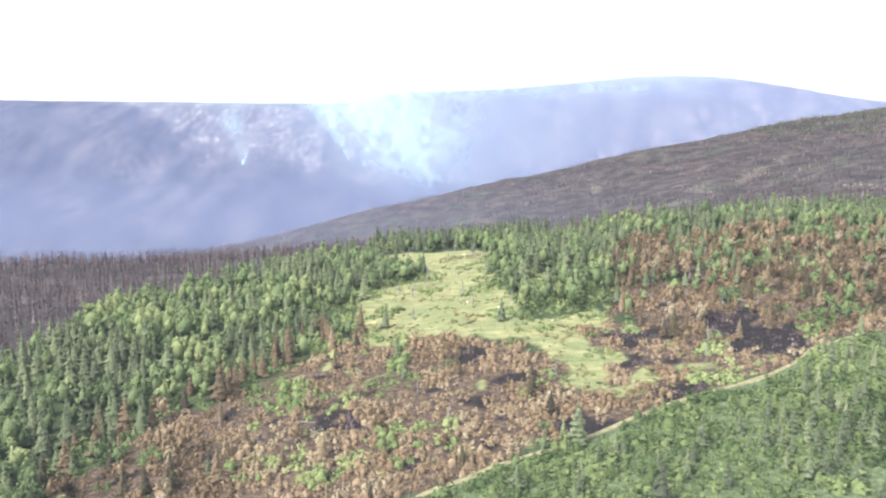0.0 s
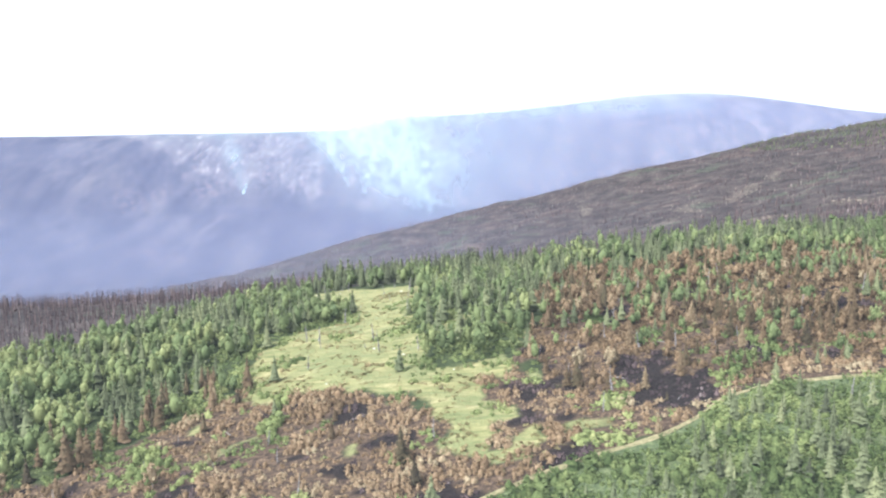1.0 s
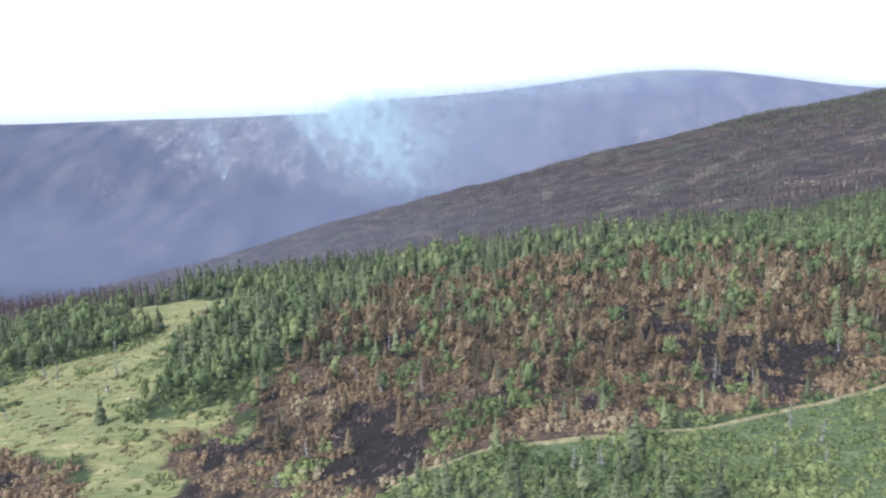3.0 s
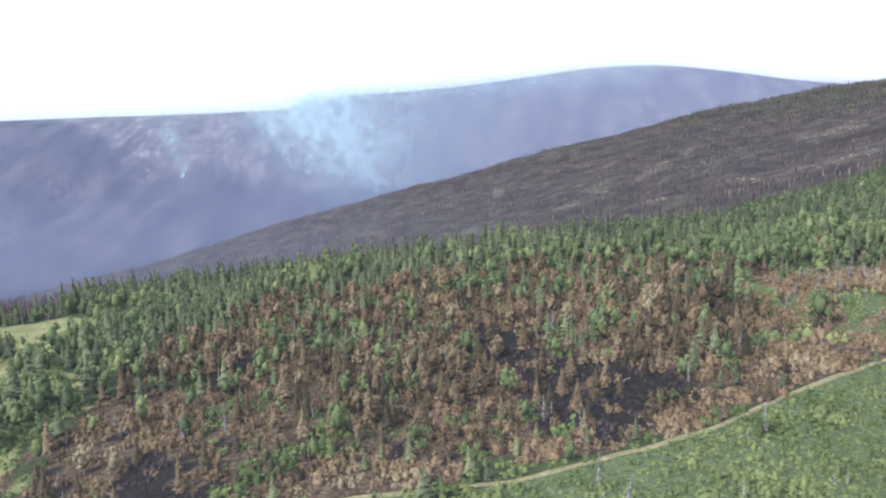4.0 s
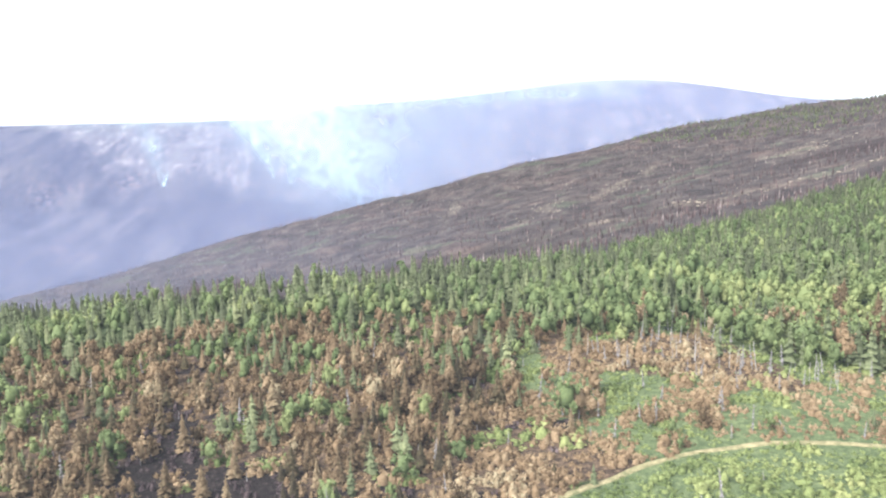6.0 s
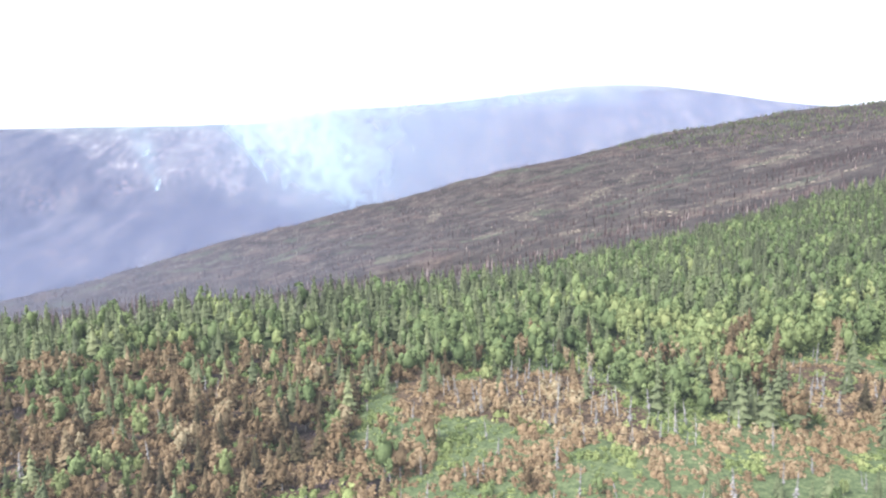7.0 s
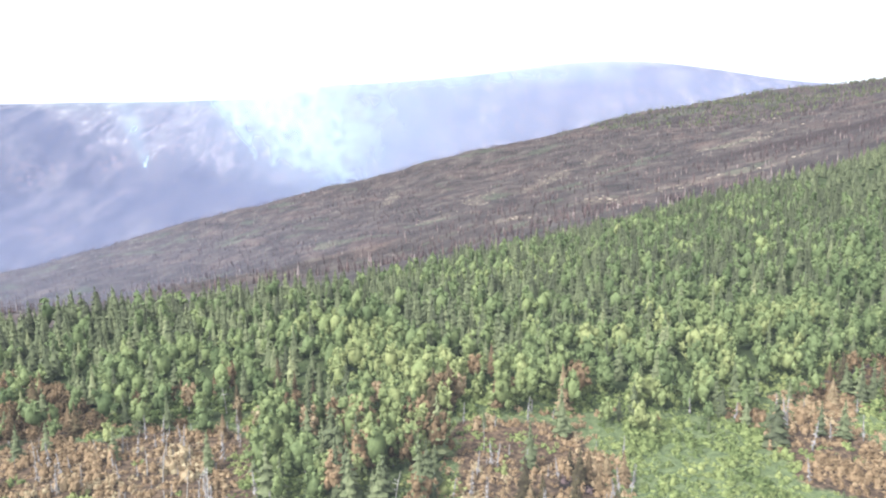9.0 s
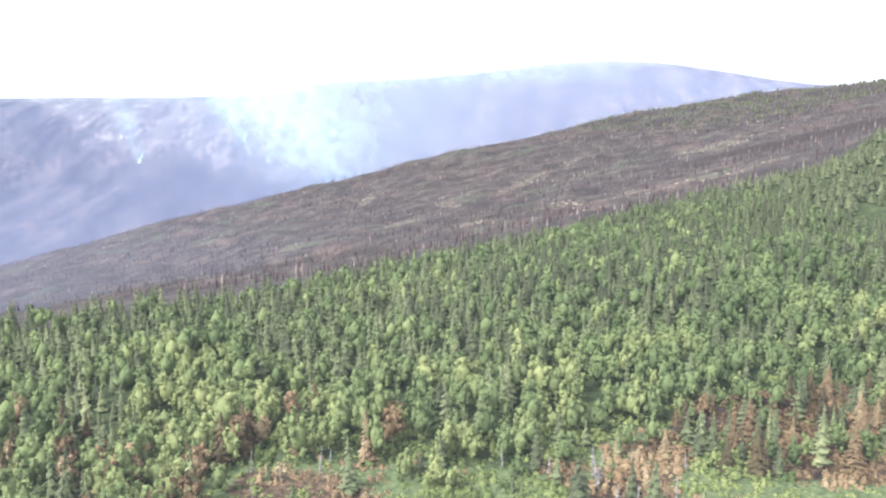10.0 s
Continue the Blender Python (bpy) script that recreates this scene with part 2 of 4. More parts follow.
def blend(n, l, share, a, b):
    m = n.new("ShaderNodeMix")
    m.data_type = "RGBA"
    for socket, value in ((m.inputs["Factor"], share), (m.inputs["A"], a), (m.inputs["B"], b)):
        if isinstance(value, (tuple, float, int)):
            socket.default_value = (*value, 1) if isinstance(value, tuple) else value
        else:
            l.new(value, socket)
    return m.outputs["Result"]


def sums(n, l, kind, a, b, c=None):
    m = n.new("ShaderNodeMath")
    m.operation = kind
    for socket, value in zip(m.inputs, (a, b, c)):
        if value is None:
            continue
        if isinstance(value, (int, float)):
            socket.default_value = value
        else:
            l.new(value, socket)
    return m.outputs[0]


def attribute(n, name):
    a = n.new("ShaderNodeAttribute")
    a.attribute_name = name
    return a.outputs["Fac"]


def sharp(n, l, mask, grain, width=0.18):
    """A plan mask broken up by grain into a ragged edge."""
    v = sums(n, l, "ADD", mask, sums(n, l, "MULTIPLY", sums(n, l, "SUBTRACT", grain, 0.5), 1.1))
    r = n.new("ShaderNodeMapRange")
    r.interpolation_type = "SMOOTHSTEP"
    r.inputs["From Min"].default_value, r.inputs["From Max"].default_value = 0.5 - width, 0.5 + width
    l.new(v, r.inputs["Value"])
    return r.outputs["Result"]


def bump(n, l, b, height, strength, distance):
    u = n.new("ShaderNodeBump")
    u.inputs["Strength"].default_value, u.inputs["Distance"].default_value = strength, distance
    l.new(height, u.inputs["Height"])
    l.new(u.outputs["Normal"], b.inputs["Normal"])


def ground_material():
    m, n, l, b = material("hillside_ground", 0.95)
    where = n.new("ShaderNodeNewGeometry").outputs["Position"]
    fine, mid, wide = (noise_node(n, l, s, 5, 0.65, where) for s in (0.9, 5.0, 28.0))
    flank = n.new("ShaderNodeMapping")
    flank.inputs["Scale"].default_value = (1.25, 0.42, 0.42)
    l.new(where, flank.inputs["Vector"])
    huge = noise_node(n, l, 150.0, 5, 0.62, flank.outputs["Vector"])
    floor = ramp_node(n, l, mid, [(0.3, (0.020, 0.026, 0.013)), (0.55, (0.036, 0.047, 0.020)), (0.75, (0.075, 0.085, 0.036))])
    streak = n.new("ShaderNodeMapping")
    streak.inputs["Scale"].default_value = (0.25, 1.0, 1.0)
    streak.inputs["Rotation"].default_value = (0, 0, 0.3)
    l.new(where, streak.inputs["Vector"])
    long = noise_node(n, l, 1.6, 6, 0.75, streak.outputs["Vector"])
    grass = ramp_node(n, l, long, [(0.30, (0.068, 0.080, 0.034)), (0.42, (0.130, 0.136, 0.056)), (0.55, (0.192, 0.180, 0.080)), (0.70, (0.310, 0.262, 0.144))])
    grass = blend(n, l, ramp_node(n, l, noise_node(n, l, 9.0, 5, 0.65, where), [(0.42, (0, 0, 0)), (0.62, (0.75, 0.75, 0.75))]), grass, (0.118, 0.132, 0.058))
    colour = blend(n, l, sharp(n, l, attribute(n, "meadow"), mid), floor, grass)
    verge = ramp_node(n, l, fine, [(0.3, (0.036, 0.048, 0.024)), (0.5, (0.068, 0.086, 0.040)), (0.7, (0.12, 0.135, 0.065))])
    colour = blend(n, l, sharp(n, l, attribute(n, "green"), fine), colour, verge)
    ash = ramp_node(n, l, fine, [(0.3, (0.016, 0.012, 0.010)), (0.44, (0.040, 0.028, 0.020)), (0.60, (0.094, 0.064, 0.042)), (0.80, (0.22, 0.160, 0.100))])
    colour = blend(n, l, sharp(n, l, attribute(n, "burn"), mid), colour, ash)
    soot = ramp_node(n, l, fine, [(0.35, (0.009, 0.007, 0.007)), (0.6, (0.018, 0.014, 0.013)), (0.8, (0.065, 0.048, 0.040))])
    colour = blend(n, l, sharp(n, l, attribute(n, "char"), fine, 0.14), colour, soot)
    scree = n.new("ShaderNodeMapping")
    scree.inputs["Scale"].default_value = (0.30, 0.5, 1.0)
    scree.inputs["Rotation"].default_value = (0, 0, -0.35)
    l.new(where, scree.inputs["Vector"])
    band = noise_node(n, l, 13.0, 6, 0.7, scree.outputs["Vector"])
    burnt = ramp_node(n, l, band, [(0.3, (0.014, 0.012, 0.014)), (0.48, (0.030, 0.026, 0.027)), (0.62, (0.050, 0.042, 0.040)), (0.72, (0.085, 0.072, 0.062)), (0.84, (0.14, 0.12, 0.10))])
    burnt = blend(n, l, sums(n, l, "MULTIPLY", noise_node(n, l, 70.0, 4, 0.6, where), 0.7), burnt, (0.052, 0.040, 0.036))
    rusty = noise_node(n, l, 55.0, 5, 0.6, where)
    burnt = blend(n, l, ramp_node(n, l, rusty, [(0.52, (0, 0, 0)), (0.68, (0.5, 0.5, 0.5))]), burnt, (0.096, 0.066, 0.056))
    mottle = noise_node(n, l, 24.0, 5, 0.65, where)
    burnt = blend(n, l, ramp_node(n, l, mottle, [(0.40, (0.75, 0.75, 0.75)), (0.53, (0, 0, 0))]), burnt, (0.020, 0.018, 0.019))
    burnt = blend(n, l, ramp_node(n, l, mottle, [(0.54, (0, 0, 0)), (0.68, (0.6, 0.6, 0.6))]), burnt, (0.078, 0.068, 0.058))
    litter = noise_node(n, l, 5.0, 6, 0.75, where)
    burnt = blend(n, l, ramp_node(n, l, litter, [(0.54, (0, 0, 0)), (0.70, (0.35, 0.35, 0.35))]), burnt, (0.105, 0.080, 0.064))
    burnt = blend(n, l, ramp_node(n, l, litter, [(0.32, (0.5, 0.5, 0.5)), (0.46, (0, 0, 0))]), burnt, (0.018, 0.014, 0.015))
    greens = sums(n, l, "GREATER_THAN", noise_node(n, l, 30.0, 5, 0.6, scree.outputs["Vector"]), 0.60)
    burnt = blend(n, l, sums(n, l, "MULTIPLY", greens, 0.3), burnt, (0.058, 0.076, 0.046))
    burnt = blend(n, l, sharp(n, l, attribute(n, "soot_band"), band), burnt, (0.026, 0.020, 0.020))
    colour = blend(n, l, sharp(n, l, attribute(n, "dark"), mid), colour, burnt)
    # The bluish cast of these range tones is haze put into the colour.
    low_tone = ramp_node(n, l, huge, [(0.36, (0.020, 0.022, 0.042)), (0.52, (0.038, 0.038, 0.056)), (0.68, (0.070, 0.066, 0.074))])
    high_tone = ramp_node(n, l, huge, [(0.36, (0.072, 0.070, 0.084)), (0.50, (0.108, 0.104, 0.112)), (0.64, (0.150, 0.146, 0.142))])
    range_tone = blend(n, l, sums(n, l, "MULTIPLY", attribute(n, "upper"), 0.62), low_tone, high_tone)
    speckle = noise_node(n, l, 34.0, 6, 0.72, flank.outputs["Vector"])
    patches = ramp_node(n, l, sums(n, l, "ADD", sums(n, l, "MULTIPLY", speckle, 0.8), sums(n, l, "MULTIPLY", huge, 0.2)), [(0.50, (0, 0, 0)), (0.60, (1, 1, 1))])
    range_tone = blend(n, l, sums(n, l, "MULTIPLY", patches, sums(n, l, "MULTIPLY_ADD", attribute(n, "upper"), 0.20, 0.05)), range_tone, (0.48, 0.37, 0.34))
    scars = ramp_node(n, l, noise_node(n, l, 26.0, 6, 0.75, where), [(0.49, (0, 0, 0)), (0.57, (1, 1, 1))])
    range_tone = blend(n, l, sums(n, l, "MULTIPLY", scars, attribute(n, "scar")), range_tone, (0.44, 0.31, 0.23))
    range_tone = blend(n, l, sums(n, l, "MULTIPLY", attribute(n, "tundra"), 0.6), range_tone, (0.22, 0.24, 0.19))
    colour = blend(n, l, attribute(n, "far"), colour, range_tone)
    ledge = sharp(n, l, attribute(n, "ledge"), noise_node(n, l, 9.0, 5, 0.7, scree.outputs["Vector"]), 0.12)
    colour = blend(n, l, sums(n, l, "MULTIPLY", ledge, 0.16), colour, ramp_node(n, l, mid, [(0.35, (0.10, 0.085, 0.07)), (0.55, (0.22, 0.18, 0.135)), (0.75, (0.33, 0.28, 0.21))]))
    l.new(colour, b.inputs["Base Color"])
    near = sums(n, l, "SUBTRACT", 1.0, attribute(n, "far"))
    bump(n, l, b, sums(n, l, "MULTIPLY", near, sums(n, l, "ADD", fine, sums(n, l, "MULTIPLY", mid, 0.7))), 0.8, 0.5)
    return m


def leaf_material(name, stops, single, lets=0.25, grain_size=0.5):
    """Foliage whose tone varies from plant to plant and from spray to spray, with painted shade in its gaps."""
    m, n, l, b = material(name, 0.75)
    if single:
        tint = n.new("ShaderNodeObjectInfo").outputs["Random"]
    else:
        tint = attribute(n, "tint")
    island = n.new("ShaderNodeNewGeometry").outputs["Random Per Island"]
    v = sums(n, l, "ADD", sums(n, l, "MULTIPLY", tint, 0.80), sums(n, l, "MULTIPLY", island, 0.20))
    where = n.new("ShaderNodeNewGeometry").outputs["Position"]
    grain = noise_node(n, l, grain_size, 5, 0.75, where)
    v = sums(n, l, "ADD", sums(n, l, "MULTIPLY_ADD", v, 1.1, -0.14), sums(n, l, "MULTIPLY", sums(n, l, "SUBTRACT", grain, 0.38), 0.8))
    colour = ramp_node(n, l, v, stops)
    # Grain multiplied into the colour puts shade in the gaps between leaf clumps.
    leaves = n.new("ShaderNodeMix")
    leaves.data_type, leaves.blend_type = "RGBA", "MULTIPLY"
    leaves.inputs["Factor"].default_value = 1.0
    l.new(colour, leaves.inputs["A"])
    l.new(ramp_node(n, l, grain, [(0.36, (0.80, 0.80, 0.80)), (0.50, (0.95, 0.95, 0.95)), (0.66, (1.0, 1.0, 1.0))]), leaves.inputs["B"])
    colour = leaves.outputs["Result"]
    l.new(colour, b.inputs["Base Color"])
    bump(n, l, b, grain, 0.8, 0.3 * grain_size)
    t = n.new("ShaderNodeBsdfTranslucent")
    l.new(colour, t.inputs["Color"])
    x = n.new("ShaderNodeMixShader")
    x.inputs["Fac"].default_value = lets
    l.new(b.outputs[0], x.inputs[1])
    l.new(t.outputs[0], x.inputs[2])
    l.new(x.outputs[0], n["Material Output"].inputs["Surface"])
    return m


def bark_material(name, dark, light, size=0.4):
    m, n, l, b = material(name, 0.9)
    where = n.new("ShaderNodeTexCoord").outputs["Object"]
    f = noise_node(n, l, size, 5, 0.7, where)
    l.new(ramp_node(n, l, f, [(0.35, dark), (0.65, light)]), b.inputs["Base Color"])
    bump(n, l, b, f, 0.5, 0.05)
    return m


SPRUCE = [(0.05, (0.056, 0.062, 0.036)), (0.4, (0.092, 0.106, 0.054)), (0.75, (0.145, 0.159, 0.081)), (1.0, (0.208, 0.219, 0.106))]
BIRCH = [(0.05, (0.088, 0.118, 0.05)), (0.45, (0.14, 0.176, 0.076)), (0.8, (0.195, 0.23, 0.095)), (1.0, (0.267, 0.286, 0.122))]
RUST = [(0.05, (0.042, 0.033, 0.021)), (0.3, (0.073, 0.06, 0.032)), (0.5, (0.098, 0.068, 0.039)), (0.75, (0.148, 0.103, 0.059)), (1.0, (0.229, 0.176, 0.103))]
TAN = [(0.05, (0.058, 0.04, 0.024)), (0.25, (0.125, 0.086, 0.048)), (0.5, (0.198, 0.134, 0.076)), (0.8, (0.255, 0.182, 0.107)), (1.0, (0.3, 0.249, 0.153))]
LUSH = [(0.05, (0.059, 0.083, 0.029)), (0.4, (0.126, 0.155, 0.057)), (0.75, (0.208, 0.237, 0.089)), (1.0, (0.288, 0.297, 0.123))]
MEADOW_GREEN = [(0.05, (0.114, 0.107, 0.045)), (0.45, (0.175, 0.155, 0.069)), (0.8, (0.238, 0.196, 0.094)), (1.0, (0.297, 0.224, 0.128))]
SNAG = [(0.05, (0.029, 0.021, 0.022)), (0.5, (0.054, 0.039, 0.039)), (0.85, (0.095, 0.066, 0.062)), (1.0, (0.167, 0.137, 0.128))]

MAT_GROUND = ground_material()
MAT = {}
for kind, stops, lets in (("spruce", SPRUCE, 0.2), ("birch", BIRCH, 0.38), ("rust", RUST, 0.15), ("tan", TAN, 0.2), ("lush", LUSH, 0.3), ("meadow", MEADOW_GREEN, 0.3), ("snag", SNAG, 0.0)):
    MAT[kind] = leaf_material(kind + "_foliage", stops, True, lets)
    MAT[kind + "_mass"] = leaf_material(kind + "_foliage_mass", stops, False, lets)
MAT_BARK = bark_material("spruce_bark", (0.035, 0.026, 0.020), (0.10, 0.075, 0.058))
MAT_WHITE = bark_material("birch_bark", (0.14, 0.127, 0.114), (0.38, 0.355, 0.32), 0.25)
MAT_GREY = bark_material("weathered_wood", (0.10, 0.092, 0.088), (0.26, 0.24, 0.23), 0.3)
MAT_BLACK = bark_material("charred_bark", (0.008, 0.007, 0.007), (0.045, 0.035, 0.032), 0.3)

# ---- the land: one sheet from below the flight line to the far range ----
def steps(parts):
    out = []
    for lo, hi, step in parts:
        out.append(np.arange(lo, hi, step))
    out.append(np.array([parts[-1][1]], float))
    return np.concatenate(out)


def add_values(mesh, name, values):
    mesh.attributes.new(name, "FLOAT", "POINT").data.foreach_set("value", np.ascontiguousarray(values, np.float32))


def sheet_mesh(name, xs, ys, height):
    gx, gy = np.meshgrid(xs, ys)
    gz = height(gx, gy)
    cols, rows = len(xs), len(ys)
    i = (np.arange(rows - 1)[:, None] * cols + np.arange(cols - 1)[None, :]).ravel()
    quads = np.stack([i, i + 1, i + cols + 1, i + cols], -1)
    mesh = bpy.data.meshes.new(name)
    fill(mesh, np.stack([gx.ravel(), gy.ravel(), gz.ravel()], -1), quads)
    return mesh, gx.ravel(), gy.ravel()


def fill(mesh, verts, faces, smooth=True):
    faces = np.asarray(faces)
    size = faces.shape[1]
    mesh.vertices.add(len(verts))
    mesh.vertices.foreach_set("co", np.ascontiguousarray(verts, np.float32).ravel())
    mesh.loops.add(faces.size)
    mesh.loops.foreach_set("vertex_index", np.ascontiguousarray(faces, np.int32).ravel())
    mesh.polygons.add(len(faces))
    mesh.polygons.foreach_set("loop_start", np.arange(0, faces.size, size, dtype=np.int32))
    mesh.polygons.foreach_set("loop_total", np.full(len(faces), size, np.int32))
    mesh.polygons.foreach_set("use_smooth", np.full(len(faces), smooth))
    mesh.update()
    mesh.validate()


XS = steps([(-5200, -2800, 160), (-2800, -400, 48), (-400, -160, 8), (-160, 440, 3.4), (440, 900, 9), (900, 3000, 45), (3000, 5200, 150)])
YS = steps([(-900, 60, 60), (60, 100, 5), (100, 300, 2.5), (300, 440, 4), (440, 700, 8), (700, 1400, 12), (1400, 2300, 90), (2300, 3600, 50), (3600, 4700, 28), (4700, 4900, 100)])
land, LX, LY = sheet_mesh("ground", XS, YS, ground_height)
cover = plan(LX, LY)
add_values(land, "meadow", cover["meadow"])
add_values(land, "green", np.maximum.reduce([cover["verge"], cover["clearing"], 0.8 * cover["mixed"], cover["lobe"]]))
add_values(land, "burn", np.maximum(np.maximum(cover["shrub_burn"], 0.9 * cover["scorched"]), 0.9 * cover["dry"]))
add_values(land, "char", cover["char"])
add_values(land, "dark", cover["dark"])
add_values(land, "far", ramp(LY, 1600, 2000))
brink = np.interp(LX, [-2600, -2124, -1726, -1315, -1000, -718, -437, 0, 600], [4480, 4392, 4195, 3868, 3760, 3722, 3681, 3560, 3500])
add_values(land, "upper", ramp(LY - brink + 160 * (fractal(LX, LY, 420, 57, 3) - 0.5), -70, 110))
scar = 0 * LX
for cx, cy, r in ((-1482, 3584, 75), (-1555, 3656, 60), (-1195, 3108, 50), (-1056, 2885, 60), (-1184, 2977, 55), (-1017, 3454, 45), (-1153, 3736, 90), (-1391, 3670, 60)):
    scar = np.maximum(scar, np.exp(-((LX - cx) ** 2 + (LY - cy) ** 2) / r**2))
add_values(land, "scar", 0.20 * scar)
add_values(land, "tundra", ramp(ground_height(LX, LY), 430, 500) * ramp(LY, 4000, 4300))
ledges = 999.0 + 0 * LX
for line in LEDGES:
    for (ax, ay), (bx, by) in zip(line, line[1:]):
        s = np.clip(((LX - ax) * (bx - ax) + (LY - ay) * (by - ay)) / ((bx - ax) ** 2 + (by - ay) ** 2), 0, 1)
        ledges = np.minimum(ledges, np.hypot(LX - ax - s * (bx - ax), LY - ay - s * (by - ay)))
add_values(land, "ledge", 0.70 * (1 - ramp(ledges, 2, 20)))
add_values(land, "soot_band", 0.9 * ramp(inside(SOOT_BAND, LX, LY), -25, 20))
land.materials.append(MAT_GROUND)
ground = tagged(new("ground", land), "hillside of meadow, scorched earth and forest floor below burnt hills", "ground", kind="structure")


def road_object():
    """A narrow dirt track, worn slightly into the slope."""
    pts = np.array(ROAD, float)
    along = np.r_[0, np.cumsum(np.hypot(*np.diff(pts, axis=0).T))]
    s = np.arange(0, along[-1], 1.2)
    x, y = np.interp(s, along, pts[:, 0]), np.interp(s, along, pts[:, 1])
    for _ in range(6):
        x[1:-1], y[1:-1] = (x[:-2] + 2 * x[1:-1] + x[2:]) / 4, (y[:-2] + 2 * y[1:-1] + y[2:]) / 4
    tx, ty = np.gradient(x), np.gradient(y)
    size = np.hypot(tx, ty)
    nx, ny = -ty / size, tx / size
    wide = 0.36 + 0.30 * (fractal(s, 0 * s, 9, 3) - 0.3)
    verts = []
    for side, lift in ((-1.25, -0.15), (-1, 0.10), (-0.5, 0.05), (0, 0.12), (0.5, 0.05), (1, 0.10), (1.25, -0.15)):
        px, py = x + nx * side * wide, y + ny * side * wide
        verts.append(np.stack([px, py, ground_height(x, y) * 0.5 + ground_height(px, py) * 0.5 + lift + 0.08], -1))
    verts = np.concatenate(verts)
    n = len(s)
    faces = [(k * n + i, (k + 1) * n + i, (k + 1) * n + i + 1, k * n + i + 1) for k in range(6) for i in range(n - 1)]
    mesh = bpy.data.meshes.new("road")
    fill(mesh, verts, np.array(faces)[:, ::-1])
    m, nn, l, b = material("dirt_track", 0.95)
    where = nn.new("ShaderNodeNewGeometry").outputs["Position"]
    f = noise_node(nn, l, 1.3, 5, 0.7, where)
    l.new(ramp_node(nn, l, f, [(0.3, (0.085, 0.086, 0.042)), (0.5, (0.165, 0.145, 0.078)), (0.7, (0.27, 0.225, 0.13))]), b.inputs["Base Color"])
    bump(nn, l, b, f, 0.6, 0.1)
    mesh.materials.append(m)
    return tagged(new("road", mesh), "narrow pale dirt track running along the burnt slope", "road", kind="structure")


road = road_object()

# ---- plant shapes: unit-high templates as vertex and triangle arrays ----
rng = np.random.default_rng(11)


def kites(base, tip, side, drop):
    """Drooping sprays: base, two sides and a tip each; two triangles a spray."""
    k = len(base)
    middle = base + (tip - base) * 0.52
    verts = np.stack([base, middle - side - drop, tip, middle + side - drop], 1).reshape(-1, 3)
    i = np.arange(k)[:, None] * 4
    return verts, np.concatenate([i + [0, 1, 2], i + [0, 2, 3]])


def join(pieces):
    verts, faces, at = [], [], 0
    for v, f in pieces:
        verts.append(v)
        faces.append(f + at)
        at += len(v)
    return np.concatenate(verts), np.concatenate(faces)


def spike(r, lo, hi, sides, lean=(0, 0)):
    a = np.arange(sides) * 2 * np.pi / sides
    ring = np.stack([r * np.cos(a), r * np.sin(a), np.full(sides, lo)], -1)
    verts = np.r_[ring, [[lean[0], lean[1], hi]]]
    return verts, np.array([(i, (i + 1) % sides, sides) for i in range(sides)])


def spruce_crown(tiers, per, radius, core=0.5, bare=0.06, thin=0.0):
    """Whorls of drooping branches round a dense core, ragged and tapering to a spire."""
    base, tip, side, drop = [], [], [], []
    count = tiers * per
    spin = rng.uniform(0, 6.28)
    for n in range(count):
        if rng.random() < thin:
            continue
        h = bare + (0.97 - bare) * (n // per + rng.uniform(0, 0.85)) / tiers
        a = spin + n * 2.39996 + rng.uniform(-0.5, 0.5)
        r = (radius * (1 - h) ** 0.92 * min(1.0, 0.7 + 4 * (h - bare)) + 0.012) * rng.uniform(0.55, 1.2)
        out = np.array([np.cos(a), np.sin(a), 0])
        base.append(out * 0.10 * r + [0, 0, h + 0.05])
        tip.append(out * r + [0, 0, h - r * rng.uniform(0.02, 0.5)])
        side.append(np.array([-np.sin(a), np.cos(a), 0]) * r * rng.uniform(0.34, 0.52) * (6.5 / per) ** 0.7)
        drop.append([0, 0, r * rng.uniform(0.08, 0.28)])
    pieces = [kites(*(np.array(v) for v in (base, tip, side, drop)))]
    pieces.append(spike(radius * core, bare + 0.02, 0.9, 5))
    pieces.append(spike(0.018, 0.86, 1.03, 3))
    return join(pieces)


def blades(place, way, size, jitter):
    """One leaf clump a place: a small uneven triangle lying roughly across its way."""
    k = len(place)
    normal = way + rng.normal(size=(k, 3)) * jitter
    normal /= np.linalg.norm(normal, axis=1)[:, None]
    u = np.cross(normal, rng.normal(size=(k, 3)))
    u /= np.linalg.norm(u, axis=1)[:, None] + 1e-9
    v = np.cross(normal, u)
    s = size * rng.uniform(0.65, 1.35, (k, 1))
    lean = rng.uniform(-0.5, 0.5, (k, 1))
    verts = np.stack([place - u * s, place + u * s * 0.9 - v * s * 0.3, place + v * s * 1.35 + u * s * lean], 1).reshape(-1, 3)
    return verts, np.arange(3 * k).reshape(-1, 3)


def ball(level):
    bm = bmesh.new()
    bmesh.ops.create_icosphere(bm, subdivisions=level, radius=1.0)
    verts = np.array([v.co[:] for v in bm.verts])
    faces = np.array([[v.index for v in f.verts] for f in bm.faces])
    bm.free()
    return verts, faces


BALLS = {k: ball(k) for k in (1, 2, 3)}


